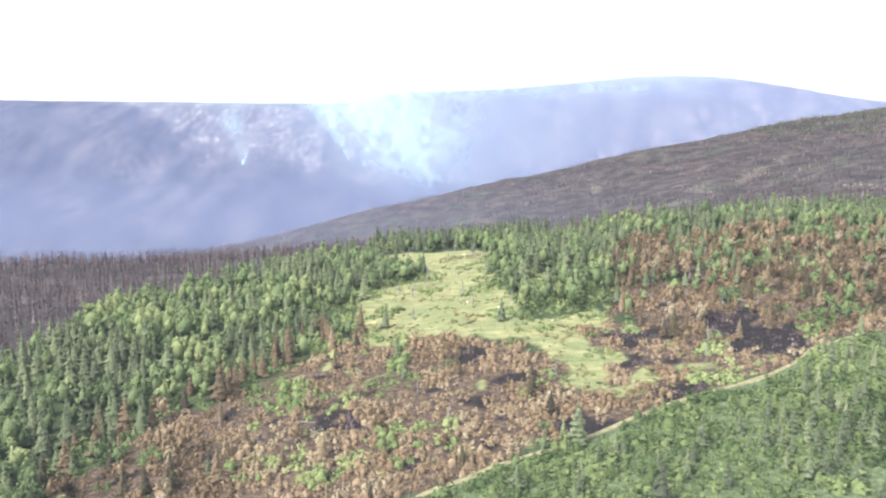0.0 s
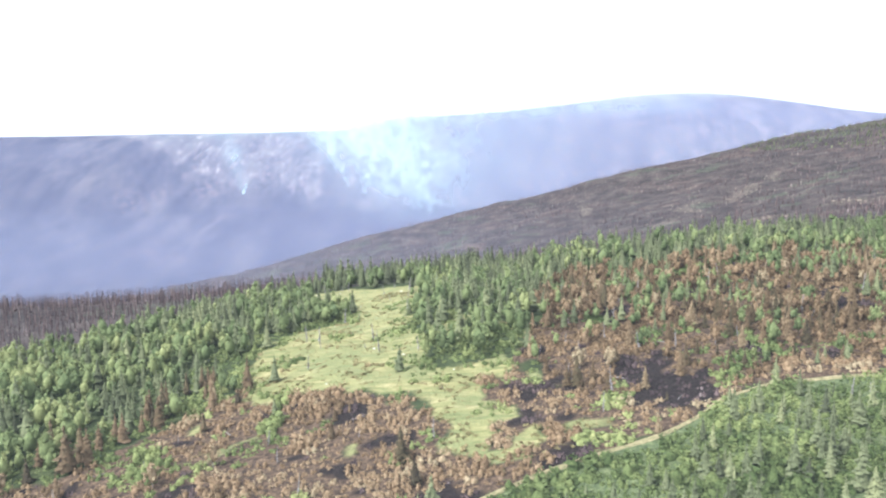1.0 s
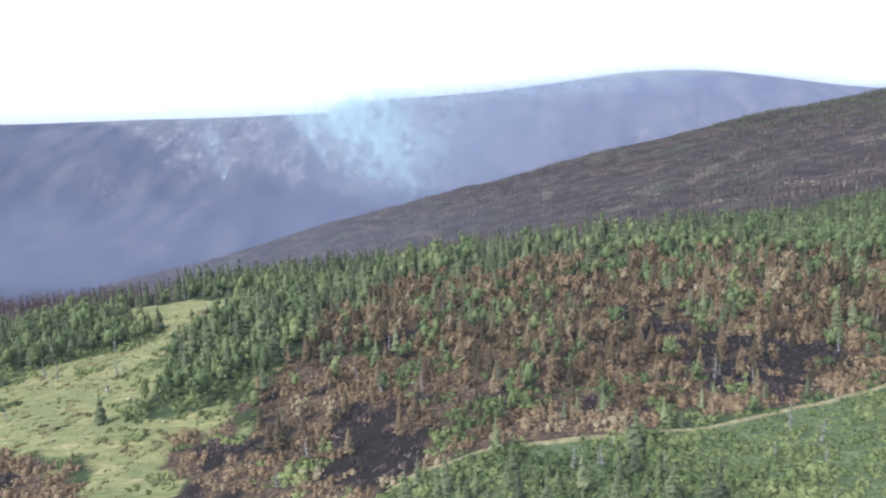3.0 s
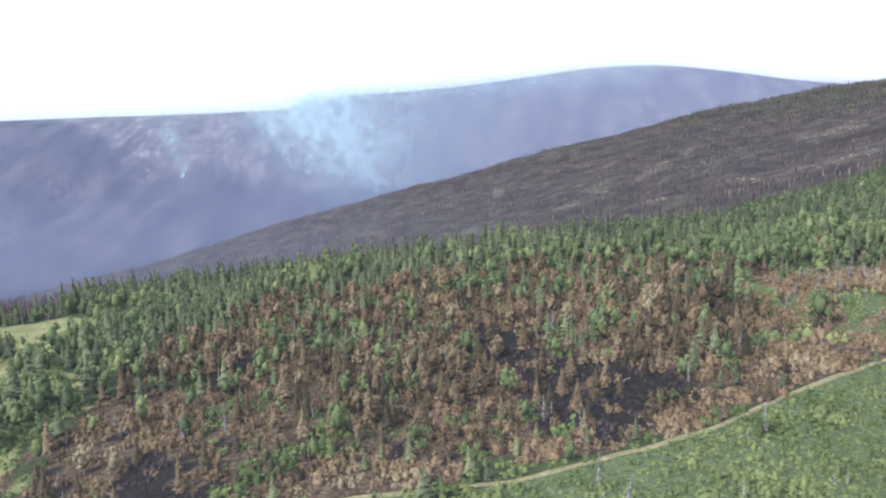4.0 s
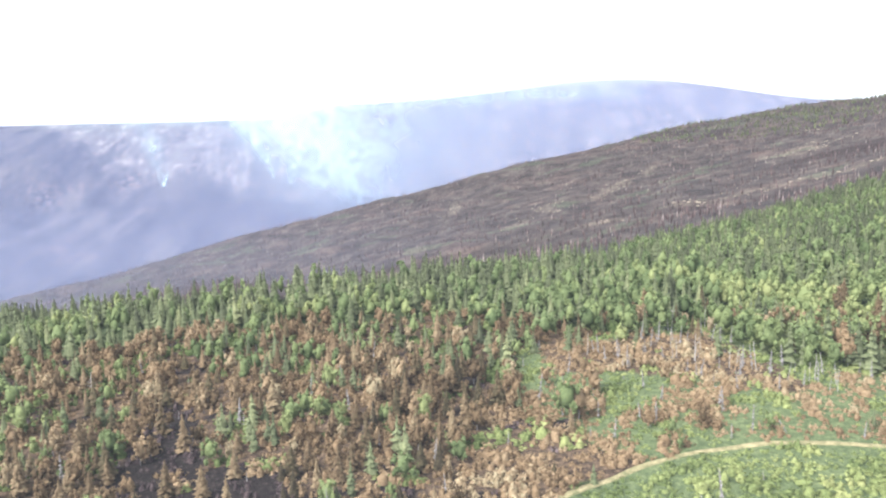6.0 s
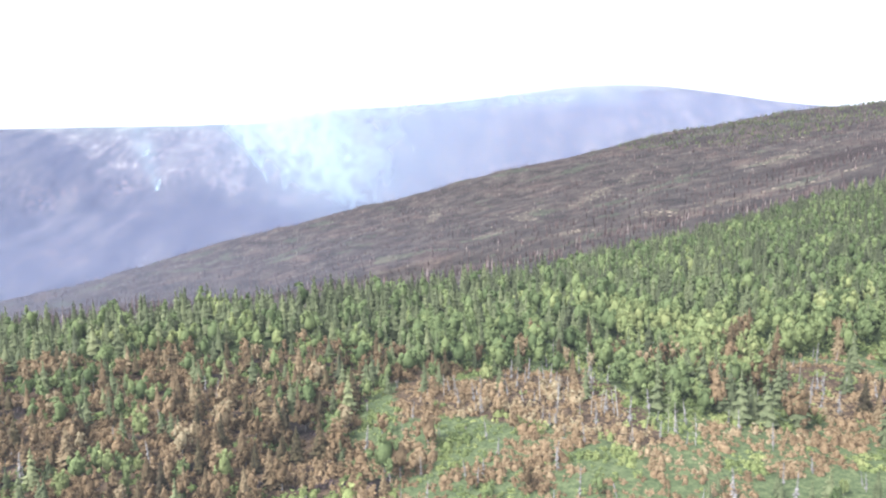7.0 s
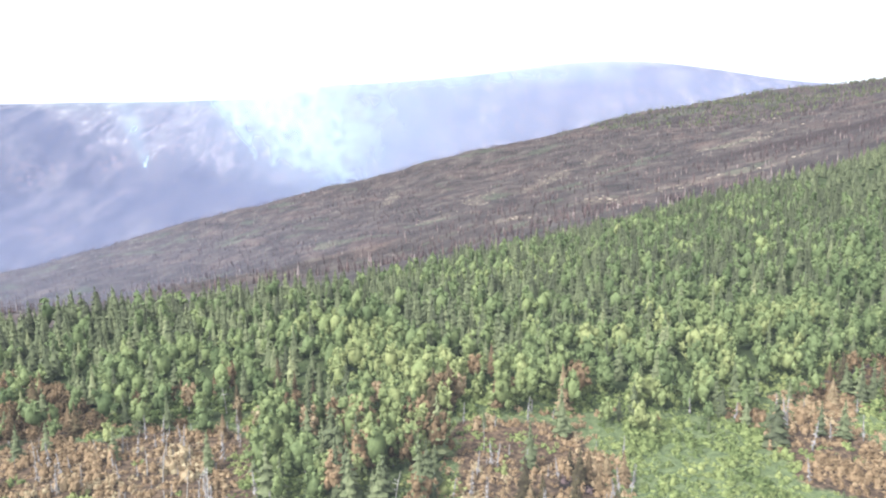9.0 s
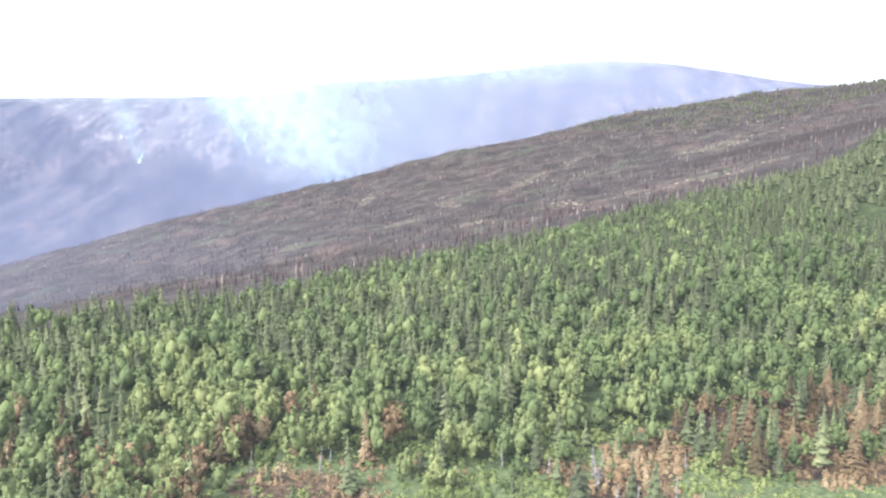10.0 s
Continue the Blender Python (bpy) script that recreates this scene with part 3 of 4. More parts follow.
def billow(level, count, size, wide, tall, middle, lobes=20, depth=0.36, dome=False, jitter=0.6, fray=1.26):
    """A rounded mass swelling into lobes, closed inside and covered with small leaf blades."""
    lobe = rng.normal(size=(lobes, 3))
    lobe[:, 2] += 0.25
    lobe /= np.linalg.norm(lobe, axis=1)[:, None]
    high = rng.uniform(0.6, 1.0, lobes)

    def place(way):
        near = np.clip(way @ lobe.T, 0, 1)
        swell = 0.95 - depth + depth * 1.2 * np.max(high * near**9, axis=1)
        slim = 1.04 - 0.20 * way[:, 2:3] - 0.25 * np.clip(-way[:, 2:3] - 0.4, 0, 1)
        out = way * swell[:, None] * np.concatenate([wide * slim, wide * slim, tall + 0 * slim], 1)
        return out + [0, 0, middle]

    verts, faces = BALLS[level]
    if dome:
        faces = faces[verts[faces][:, :, 2].max(1) > 0.05]
    way = rng.normal(size=(count, 3))
    way[:, 2] = np.abs(way[:, 2]) * 0.9 + 0.02 if dome else way[:, 2] + 0.25
    way /= np.linalg.norm(way, axis=1)[:, None]
    spot = place(way)
    centre = np.array([0, 0, middle])
    spot = centre + (spot - centre) * rng.uniform(0.94, fray, (count, 1))
    return join([(place(verts), faces), blades(spot, way, size, jitter)])


def birch_crown(plumes, count, size, ragged=1.0):
    """Steep leafy branch ends round a slim core, full below the middle and feathering out to the head."""
    wide = rng.uniform(0.21, 0.29)
    pieces = [billow(1, count // 6, size, wide * 0.74, 0.40, 0.53, 12, 0.26)]
    spin, lean = rng.uniform(0, 6.28), rng.uniform(0.85, 1.15, 2)
    each = max(6, (count * 5) // (6 * plumes))
    for n in range(plumes):
        h = 0.22 + 0.68 * ((n + rng.uniform(0.0, 1.0)) / plumes) ** 0.9
        girth = math.sqrt(max(0.03, 1 - ((h - 0.40) / 0.58) ** 2)) if h > 0.40 else 0.75 + 0.25 * h / 0.40
        r = wide * rng.uniform(0.26, 0.40)
        a = spin + n * 2.4 + rng.uniform(-0.6, 0.6)
        off = wide * 0.80 * girth * rng.uniform(0.7, 1.0 + 0.25 * ragged)
        v, f = billow(1, each, size, r, r * rng.uniform(1.3, 2.2), 0.0, 4, 0.34, False, 1.0, 1.4)
        pieces.append((v + [math.cos(a) * off * lean[0], math.sin(a) * off * lean[1], h], f))
    return join(pieces)


def stem(r, lo, hi, sides=5, bend=0.0, top=0.35):
    a = np.arange(sides) * 2 * np.pi / sides
    rings = []
    for k in range(4):
        s = k / 3
        rr = r * (1 - (1 - top) * s)
        rings.append(np.stack([rr * np.cos(a) + bend * s * s, rr * np.sin(a) + 0.5 * bend * s, np.full(sides, lo + (hi - lo) * s)], -1))
    verts = np.concatenate(rings)
    faces = []
    for k in range(3):
        for i in range(sides):
            j = (i + 1) % sides
            faces += [(k * sides + i, k * sides + j, k * sides + sides + j), (k * sides + i, k * sides + sides + j, k * sides + sides + i)]
    return verts, np.array(faces)


def shrub_shape(count, size, tall, lumps=3):
    """A low bush of a few uneven leafy heads, twiggy at the edge."""
    pieces = []
    spin = rng.uniform(0, 6.28)
    for n in range(lumps):
        a = spin + n * 6.28 / lumps + rng.uniform(-0.7, 0.7)
        off = rng.uniform(0.12, 0.36)
        r = rng.uniform(0.22, 0.36)
        v, f = billow(1, count // lumps, size, r * 0.9, tall * rng.uniform(0.55, 1.0), 0.0, 4, 0.4, True, 1.0, 1.5)
        pieces.append((v + [np.cos(a) * off, np.sin(a) * off, 0.0], f))
    return join(pieces)


# ---- sites: a jittered grid over the plan ----
def sites(x0, x1, y0, y1, gap, seed):
    r = np.random.default_rng(seed)
    gx, gy = np.meshgrid(np.arange(x0, x1, gap), np.arange(y0, y1, gap))
    x = gx.ravel() + r.uniform(-0.48, 0.48, gx.size) * gap
    y = gy.ravel() + r.uniform(-0.48, 0.48, gy.size) * gap
    return x, y, r


def mass(name, label, category, mat, templates, x, y, scale, width, seed, tint=None, sink=0.1):
    """One object of very many plants, each a turned and scaled copy of a template's vertices."""
    r = np.random.default_rng(seed)
    pick, turn = r.integers(0, len(templates), len(x)), r.uniform(0, 6.283, len(x))
    z = ground_height(x, y) - sink
    if tint is None:
        tint = r.random(len(x))
    verts, faces, tints, at = [], [], [], 0
    for k, (tv, tf) in enumerate(templates):
        on = np.where(pick == k)[0]
        if not len(on):
            continue
        c, s = np.cos(turn[on])[:, None], np.sin(turn[on])[:, None]
        wx, wy, h = tv[:, 0][None] * width[on][:, None], tv[:, 1][None] * width[on][:, None], tv[:, 2][None] * scale[on][:, None]
        v = np.stack([x[on][:, None] + c * wx - s * wy, y[on][:, None] + s * wx + c * wy, z[on][:, None] + h], -1)
        verts.append(v.reshape(-1, 3))
        faces.append((tf[None] + (np.arange(len(on)) * len(tv))[:, None, None] + at).reshape(-1, 3))
        tints.append(np.repeat(tint[on], len(tv)))
        at += len(on) * len(tv)
    mesh = bpy.data.meshes.new(name)
    fill(mesh, np.concatenate(verts), np.concatenate(faces))
    add_values(mesh, "tint", np.concatenate(tints))
    mesh.materials.append(mat)
    return tagged(new(name, mesh), label, category, kind="stuff")


def part(name, shape, mat, parent, label=""):
    mesh = bpy.data.meshes.new(name)
    fill(mesh, shape[0], shape[1])
    mesh.materials.append(mat)
    ob = new(name, mesh)
    ob.parent = parent
    return tagged(ob, label)


def stand(templates, x, y, tall, seed, wide=(0.95, 1.3), lean=2):
    """Single trees: the templates first, then their copies, each on the ground at its place."""
    r = np.random.default_rng(seed)
    z = ground_height(x, y) - 0.1
    spots = []
    for i in range(len(x)):
        w = tall[i] * r.uniform(*wide)
        m = pose(x[i], y[i], z[i], r.uniform(-lean, lean), r.uniform(-lean, lean), r.uniform(0, 360)) @ Matrix.Diagonal((w, w, tall[i], 1))
        spots.append(m)
    for i, m in enumerate(spots[len(templates):]):
        copy_thing(templates[i % len(templates)], m)
    for ob, m in zip(templates, spots):
        ob.matrix_basis = m


def tree(name, label, category, group, crown, crown_mat, trunk, trunk_mat, crown_label="", trunk_label=""):
    root = tagged(new(name), label, category, group)
    part("trunk", trunk, trunk_mat, root, trunk_label)
    if crown is not None:
        part("crown", crown, crown_mat, root, crown_label)
    return root


SPRUCE_FINE = [spruce_crown(24, 14, rng.uniform(0.19, 0.28), 0.5) for _ in range(10)]
SPRUCE_MID = [spruce_crown(9, 7, rng.uniform(0.19, 0.28), 0.55) for _ in range(14)]
SPRUCE_FAR = [spruce_crown(7, 5, rng.uniform(0.22, 0.30), 0.6) for _ in range(10)]
SPRUCE_DISTANT = [spruce_crown(5, 4, 0.27, 0.6) for _ in range(6)]
SPRUCE_THIN = [spruce_crown(4, 3, 0.13, 0.3, 0.1, 0.25) for _ in range(8)]
SCORCH_FINE = [spruce_crown(22, 12, rng.uniform(0.20, 0.29), 0.36, 0.06, 0.14) for _ in range(10)]
SCORCH_MID = [spruce_crown(14, 9, rng.uniform(0.20, 0.30), 0.40, 0.05, 0.12) for _ in range(12)]
BIRCH_FINE = [birch_crown(22, 700, 0.024) for _ in range(10)]
BIRCH_MID = [birch_crown(8, 130, 0.038) for _ in range(14)]
BIRCH_FAR = [birch_crown(3, 60, 0.055) for _ in range(10)]
TAN_FINE = [birch_crown(9, 220, 0.036, 1.5) for _ in range(8)]
SHRUBS = [shrub_shape(57, 0.070, rng.uniform(0.6, 1.0), 3) for _ in range(16)]
WILLOWS = [shrub_shape(36, 0.090, rng.uniform(0.5, 0.8), 3) for _ in range(14)]
TUFTS = [shrub_shape(24, 0.12, rng.uniform(0.4, 0.6), 2) for _ in range(8)]
STICKS = [join([spike(0.06, 0.0, 1.0, 3), spike(0.10, 0.25, 0.8, 3)]) for _ in range(3)]


# ---- the forest ----
def near_first(x, y):
    """How far up the slope a site lies from the line along which the hill falls off."""
    return np.abs((y - 40) - 0.42 * x) / np.hypot(1, 0.42)


fx, fy, fr = sites(-230, 480, 92, 560, 3.42, 21)
shares = plan(fx, fy)
roll = fr.random(len(fx))
grove = fractal(fx, fy, 26, 71, 3)
edge = inside(MIXED, fx, fy)
clusters = fractal(fx, fy, 15, 72, 2)
leafy = ramp(grove, 0.54, 0.64) * 0.45 + 0.10 + 0.40 * ramp(clusters, 0.48, 0.60) + 0.20 * ramp(edge, -26, -2) * ramp(fx, 190, 220) + 0.10 * ramp(fx, 30, -10) * ramp(fractal(fx, fy, 12, 73, 2), 0.35, 0.6)
leafy = leafy + 0.4 * ramp(inside(MEADOW, fx, fy), -28, -6) * (fx > 5)
leafy = leafy + 0.16 * ramp(fx, 170, 230) + 0.14 * ramp(fx, 170, 200) * (1 - ramp(fx, 255, 290)) * (1 - ramp(fy, 275, 310))
leafy = leafy * (1 - 0.40 * ramp(fy, 265, 340))
leafy = leafy * (1 - 0.6 * ramp(fy, forest_top(fx) - 34, forest_top(fx) - 6))
is_leafy = fr.random(len(fx)) < leafy
under = fy < forest_top(fx) + 6
margin = inside(MEADOW, fx, fy)
open_ground = np.maximum.reduce([shares["meadow"], shares["clearing"], (margin > np.where(fx > 8, -4, -11)) * ramp(fractal(fx, fy, 9, 97, 2), 0.42, 0.56)])
green = under & (open_ground < 0.4) & (shares["shrub_burn"] < 0.4) & (shares["scorched"] < 0.5) & (shares["mixed"] < 0.4) & (shares["verge"] < 0.5) & (shares["snags"] < 0.5)
gap_hole = fractal(fx, fy, 11, 41, 2)
bank = inside(SHRUB_BURN, fx, fy)
rim_west = green & (bank > -11) & (fx < 5) & (fr.random(len(fx)) < 0.5)
rim = green & (edge > -16) & (fr.random(len(fx)) < 0.32 * ramp(edge, -18, -2)) & (fx < 300)
rim |= rim_west
green &= ~rim
green &= roll < 0.93 - 0.22 * ramp(gap_hole, 0.66, 0.8)
scorched = under & (shares["scorched"] >= 0.5) & ((shares["char"] < 0.6) & (roll < 0.9) | (roll < 0.3))
scorched &= (roll < 0.28) | (fx > 96) | (fy > 192)
shrub_trees = (shares["shrub_burn"] >= 0.4) & (shares["char"] < 0.85) & (roll < 0.085 + 0.10 * ramp(fx, 70, 100))
meadow_trees = (shares["meadow"] >= 0.4) & (roll < 0.006)
fringe = (shares["mixed"] + shares["clearing"] >= 0.4) & (edge < 9) & (roll < 0.34)
clump_in = np.maximum.reduce([r - np.hypot(fx - cx, fy - cy) for cx, cy, r in BROWN_CLUMPS])
brown_clump = (clump_in + 3 * (gap_hole - 0.5) > 0) & (roll < 0.62)
lobe_trees = (shares["lobe"] >= 0.5) & (roll < 0.85)
mixed_trees = (shares["mixed"] >= 0.4) & (roll < np.where(shares["dry"] > 0.5, 0.18, 0.14)) | fringe
verge_trees = (shares["verge"] >= 0.5) & (roll < (0.12 + 0.18 * ramp(fx, 60, 80)) * (fx < 112) * ramp(road_line(fx) - fy, 2, 9) + 0.008 + (0.16 + 0.44 * ramp(fx, 52, 72)) * ramp(inside([(38, 116), (62, 128), (84, 144), (100, 146), (118, 142), (120, 118), (60, 92)], fx, fy), -4, 4) * ramp(fractal(fx, fy, 13, 95, 2), 0.3, 0.5)) & (fy > road_line(fx) - 55) & (fy < road_line(fx) - 1.5)
tall = (4.8 + 4.6 * fr.random(len(fx)) ** 1.2) * (0.82 + 0.36 * fractal(fx, fy, 45, 77, 2))
tall = np.where(shares["scorched"] + shares["shrub_burn"] > 0.5, tall * 0.78, tall)
tall = np.where(brown_clump, tall * 0.72, tall)
tall = np.where((np.abs(fy - road_line(fx)) < 16) & ((fx > 112) | (fy > road_line(fx))), tall * 0.66, tall)
brow = ramp(fy, forest_top(fx) - 34, forest_top(fx) - 6)
tall = tall * (1 + 0.08 * brow)
roll_cut = 0.04 * ramp(fx, 190, 240)
green &= roll < 0.93 - roll_cut
knoll = inside(SPRUCE_KNOLL, fx, fy)
on_knoll = (knoll > 0) & (shares["meadow"] < 0.4) & (roll < 0.26 + 0.4 * ramp(fractal(fx, fy, 18, 93, 2), 0.4, 0.6))
green = (green & (knoll <= 0)) | on_knoll
is_leafy &= ~on_knoll
tall = np.where(on_knoll, tall * 1.15, tall)
burnt_mix = fr.random(len(fx))
fresh = fractal(fx, fy, 12, 91, 2)
burnt_mix = np.where(fx > 320, 0.42 + 0.58 * burnt_mix, np.where(fresh > 0.575, burnt_mix * 0.5 + 0.5, burnt_mix * 0.66))
burnt_mix = np.where((fx > 165) & (fx < 320) & (fy > 222), 0.22 + 0.78 * fr.random(len(fx)), burnt_mix)
burnt_mix = np.where(shares["char"] > 0.4, 0.25 + 0.35 * fr.random(len(fx)), burnt_mix)

sets = {"spruce": (green & ~is_leafy) | (lobe_trees & (gap_hole <= 0.48)) | (scorched & (burnt_mix > 0.76)) | verge_trees | (shrub_trees & (burnt_mix > 0.7)) | meadow_trees | (mixed_trees & (burnt_mix > 0.7)),
        "birch": (lobe_trees & (gap_hole > 0.48)) | (green & is_leafy) | (fringe & (burnt_mix > 0.4) & (burnt_mix <= 0.7)) | (scorched & (burnt_mix > 0.60) & (burnt_mix <= 0.76)),
        "rust": rim | brown_clump | (scorched & (burnt_mix <= 0.60)) | (shrub_trees & (burnt_mix <= 0.7)) }
sets["tan"] = (mixed_trees & ~fringe & (burnt_mix <= 0.25)) | scorched & (burnt_mix <= 0.36) | (shrub_trees & (burnt_mix <= 0.25)) | (rim & (gap_hole > 0.36) & ~rim_west)
for other in sets:
    if other != "rust":
        sets[other] &= ~brown_clump
sets["rust"] &= ~sets["tan"]
sets["birch"] &= ~sets["spruce"]
sets["rust"] &= ~sets["spruce"] & ~sets["birch"]
FINE = {"spruce": (SPRUCE_FINE, MAT["spruce"], MAT_BARK, "spruce_tree", "dark green spruce with drooping boughs on the hillside", "spruces on the hillside"),
        "birch": (BIRCH_FINE, MAT["birch"], MAT_WHITE, "birch_tree", "light green leafy birch with a pale trunk", "birches on the hillside"),
        "rust": (SCORCH_FINE, MAT["rust"], MAT_BLACK, "scorched_spruce", "rust-brown scorched spruce on burnt ground", "scorched spruces"),
        "tan": (TAN_FINE, MAT["tan"], MAT_GREY, "scorched_birch", "tan withered birch with scorched leaves on burnt ground", "scorched birches")}
for kind, (crowns, leaf, bark, name, label, group) in FINE.items():
    on = np.where(sets[kind])[0]
    away = near_first(fx[on], fy[on])
    order = on[np.argsort(away)]
    order = order[fy[order] > road_line(fx[order]) - 45]
    single, rest = order[:270], order[270:]
    size = tall * {"rust": 1.0, "tan": 0.78, "birch": 0.92}.get(kind, 1.0) * np.where(shares["verge"] > 0.5, np.where(fx < 120, 0.42 + 0.34 * fr.random(len(fx)) + 0.12 * ramp(fx, 62, 84), 0.6), np.where(fringe, 0.6 + 0.5 * fr.random(len(fx)), 1.0))
    roots = [tree(name, label, "tree", group, c, leaf, stem(0.016, 0, {"birch": 0.7, "tan": 0.6}.get(kind, 0.8), 5, rng.uniform(-0.03, 0.03)), bark) for c in crowns]
    stand(roots, fx[single], fy[single], size[single], 90 + len(name))
    mid = rest[near_first(fx[rest], fy[rest]) < 105]
    far = rest[near_first(fx[rest], fy[rest]) >= 105]
    shapes = {"spruce": (SPRUCE_MID, SPRUCE_FAR), "birch": (BIRCH_MID, BIRCH_FAR), "rust": (SCORCH_MID, SPRUCE_FAR), "tan": (TAN_FINE, TAN_FINE)}[kind]
    for which, shape in ((mid, shapes[0]), (far, shapes[1])):
        if len(which):
            mass(name + "_wood", label.replace(" spruce", " spruce woods").replace(" birch", " birch woods") if kind in ("spruce", "birch") else label.replace(" spruce on", " spruces standing on").replace(" birch with", " birches with"), "woods", MAT[kind + "_mass"], shape,
                 fx[which], fy[which], size[which], size[which] * fr.uniform(0.95, 1.3, len(which)), 7, np.clip(fr.normal(0.5, 0.22, len(which)) - 0.16 * ramp(fx[which], 280, 400) + (0.3 * ramp(grove[which], 0.58, 0.66) if kind == "birch" else 0) - (0.22 * ramp(fy[which], 265, 335) if kind in ("birch", "spruce") else 0), 0, 1))

# Woods that climb the slope beyond.
wx, wy, wr = sites(300, 900, 440, 860, 6.2, 22)
keep = (wy < forest_top(wx) + 8 * (wr.random(len(wx)) - 0.5)) & ((wx > 480) | (wy > 470)) & (wr.random(len(wx)) < 0.9)
wx, wy = wx[keep], wy[keep]
ht = wr.uniform(5.5, 9, len(wx))
mass("spruce_wood", "distant dark green spruce woods climbing the slope", "woods", MAT["spruce_mass"], SPRUCE_DISTANT, wx, wy, ht, ht * 1.5, 8, np.clip(wr.normal(0.25, 0.18, len(wx)), 0, 1))

tx0, ty0, tr0 = sites(540, 1500, 1080, 1420, 9.0, 25)
keep = (inside([(580, 1300), (640, 1150), (820, 1090), (1100, 1100), (1500, 1180), (1500, 1420), (580, 1370)], tx0, ty0) + 60 * (fractal(tx0, ty0, 60, 99, 2) - 0.5) > 0) & (tr0.random(len(tx0)) < 0.42 + 0.3 * (fractal(tx0, ty0, 40, 98, 2) > 0.5))
tx0, ty0 = tx0[keep], ty0[keep]
ht = tr0.uniform(4, 7.5, len(tx0))
mass("spruce_wood", "distant green spruce woods along the ridge top", "woods", MAT["spruce_mass"], SPRUCE_DISTANT, tx0, ty0, ht, ht * 1.3, 13, np.clip(tr0.normal(0.22, 0.15, len(tx0)), 0, 1))

# Standing dead stems on the burnt ground to the west and on the ridge.
sx, sy, sr = sites(-330, 110, 160, 470, 3.6, 23)
keep = (plan(sx, sy)["snags"] > 0.5) & (sr.random(len(sx)) < 0.8)
sx, sy = sx[keep], sy[keep]
ht = sr.uniform(4.5, 8.5, len(sx))
mass("snag_stand", "stand of bare dark fire-killed spruces", "woods", MAT["snag_mass"], SPRUCE_THIN, sx, sy, ht, ht * 0.85, 9)
bx, by, br = sites(-700, 1500, 470, 1420, 7.5, 24)
keep = (by > forest_top(bx)) & (by < 1360 + 0.1 * (bx - 300)) & (br.random(len(bx)) < 0.42)
bx, by = bx[keep], by[keep]
ht = br.uniform(4, 8.5, len(bx)) * (0.6 + 0.8 * fractal(bx, by, 90, 55, 2))
mass("burnt_stems", "bare burnt stems scattered over the dark ridge", "woods", MAT["snag_mass"], STICKS, bx, by, ht, ht, 10)

# ---- shrubs and ground cover ----
hx, hy, hr = sites(-75, 440, 92, 285, 1.86, 31)
near_strip = (hy > road_line(hx) - np.where(hx < 120, 34, 28)) & ((hx > -12) | (hy > road_line(hx))) & ((hx < 250) | (hy > 195))
hx, hy = hx[near_strip], hy[near_strip]
cov = plan(hx, hy)
roll = hr.random(len(hx))
clump = fractal(hx, hy, 5, 61, 2)
off_road = np.abs(hy - road_line(hx)) > 0.8 + 0.5 * hr.random(len(hx))
patch = fractal(hx, hy, 11, 63, 2)
burnt_part = np.maximum(cov["shrub_burn"], cov["scorched"])
rim_in = inside(MEADOW, hx, hy)
tan = off_road & (burnt_part + 0.9 * cov["dry"] + 0.9 * cov["mixed"] * (fractal(hx, hy, 13, 65, 3) < 0.57) > 0.45) & (patch < 0.64 + 0.1 * cov["dry"] + 0.09 * (hx < 60)) & (cov["char"] < 0.35 + 0.75 * fractal(hx, hy, 3, 69, 2)) & (cov["meadow"] < 0.5) & (roll < 0.90 + 0.10 * ramp(clump, 0.40, 0.6) - 0.02 * cov["mixed"] - 0.06 * cov["scorched"])
beside = (hy > road_line(hx)) & (hy < road_line(hx) + 14) & (burnt_part < 0.45) & (cov["meadow"] < 0.4) & (hx > 20)
low_green = off_road & ~tan & (cov["char"] < 0.5) & (roll < 0.9 + 0.1 * np.maximum(cov["verge"], cov["clearing"])) & (beside | (cov["verge"] > 0.5) | (cov["mixed"] > 0.4) | (cov["clearing"] > 0.5) | (cov["lobe"] > 0.4) | (inside(MIXED, hx, hy) > -9) & (burnt_part < 0.4))
scatter_green = off_road & tan & (hr.random(len(hx)) < 0.02 + 0.04 * (patch > 0.55) * (hx > 60))
tan &= ~scatter_green
sprout = scatter_green | off_road & ~tan & ~low_green & (burnt_part > 0.5) & (patch > 0.62 + 0.10 * (hx < 60)) & (cov["char"] < 0.3) & (cov["meadow"] < 0.5) & (roll < 0.7)
edging = off_road & (rim_in > -13) & (rim_in < 1.0 + 5 * ramp(patch, 0.5, 0.6)) & (roll < 0.6) & ~tan & (hy > 172) & (burnt_part < 0.4)
skirt = off_road & (inside(SHRUB_BURN, hx, hy) > -15) & (burnt_part < 0.45) & (cov["meadow"] < 0.4) & (hx < 20) & (hy > road_line(hx)) & (roll < 0.8)
bush_band = inside([(15, 228), (28, 227), (43, 194), (48, 183), (38, 178), (26, 183)], hx, hy)
willows = (bush_band + 8 * (patch - 0.5) > 0) & (roll < 0.75) | (np.hypot(hx + 1, hy - 211) < 3.0) | (np.hypot(hx - 37, hy - 154) < 4)
island_bush = willows | (cov["meadow"] > 0.5) & (inside(GRASSY_BANK, hx, hy) > -2) & (roll < 0.4) | (cov["meadow"] > 0.5) & (fractal(hx, hy, 12, 67, 2) > 0.66) & (roll < 0.5) & (hy > 170)
edging |= island_bush
brush = off_road & ~edging & (cov["meadow"] > 0.4) & (roll < 0.6 + 0.4 * ramp(patch, 0.45, 0.6))
sooty = off_road & ~tan & (cov["char"] > 0.3) & (roll < 0.55)
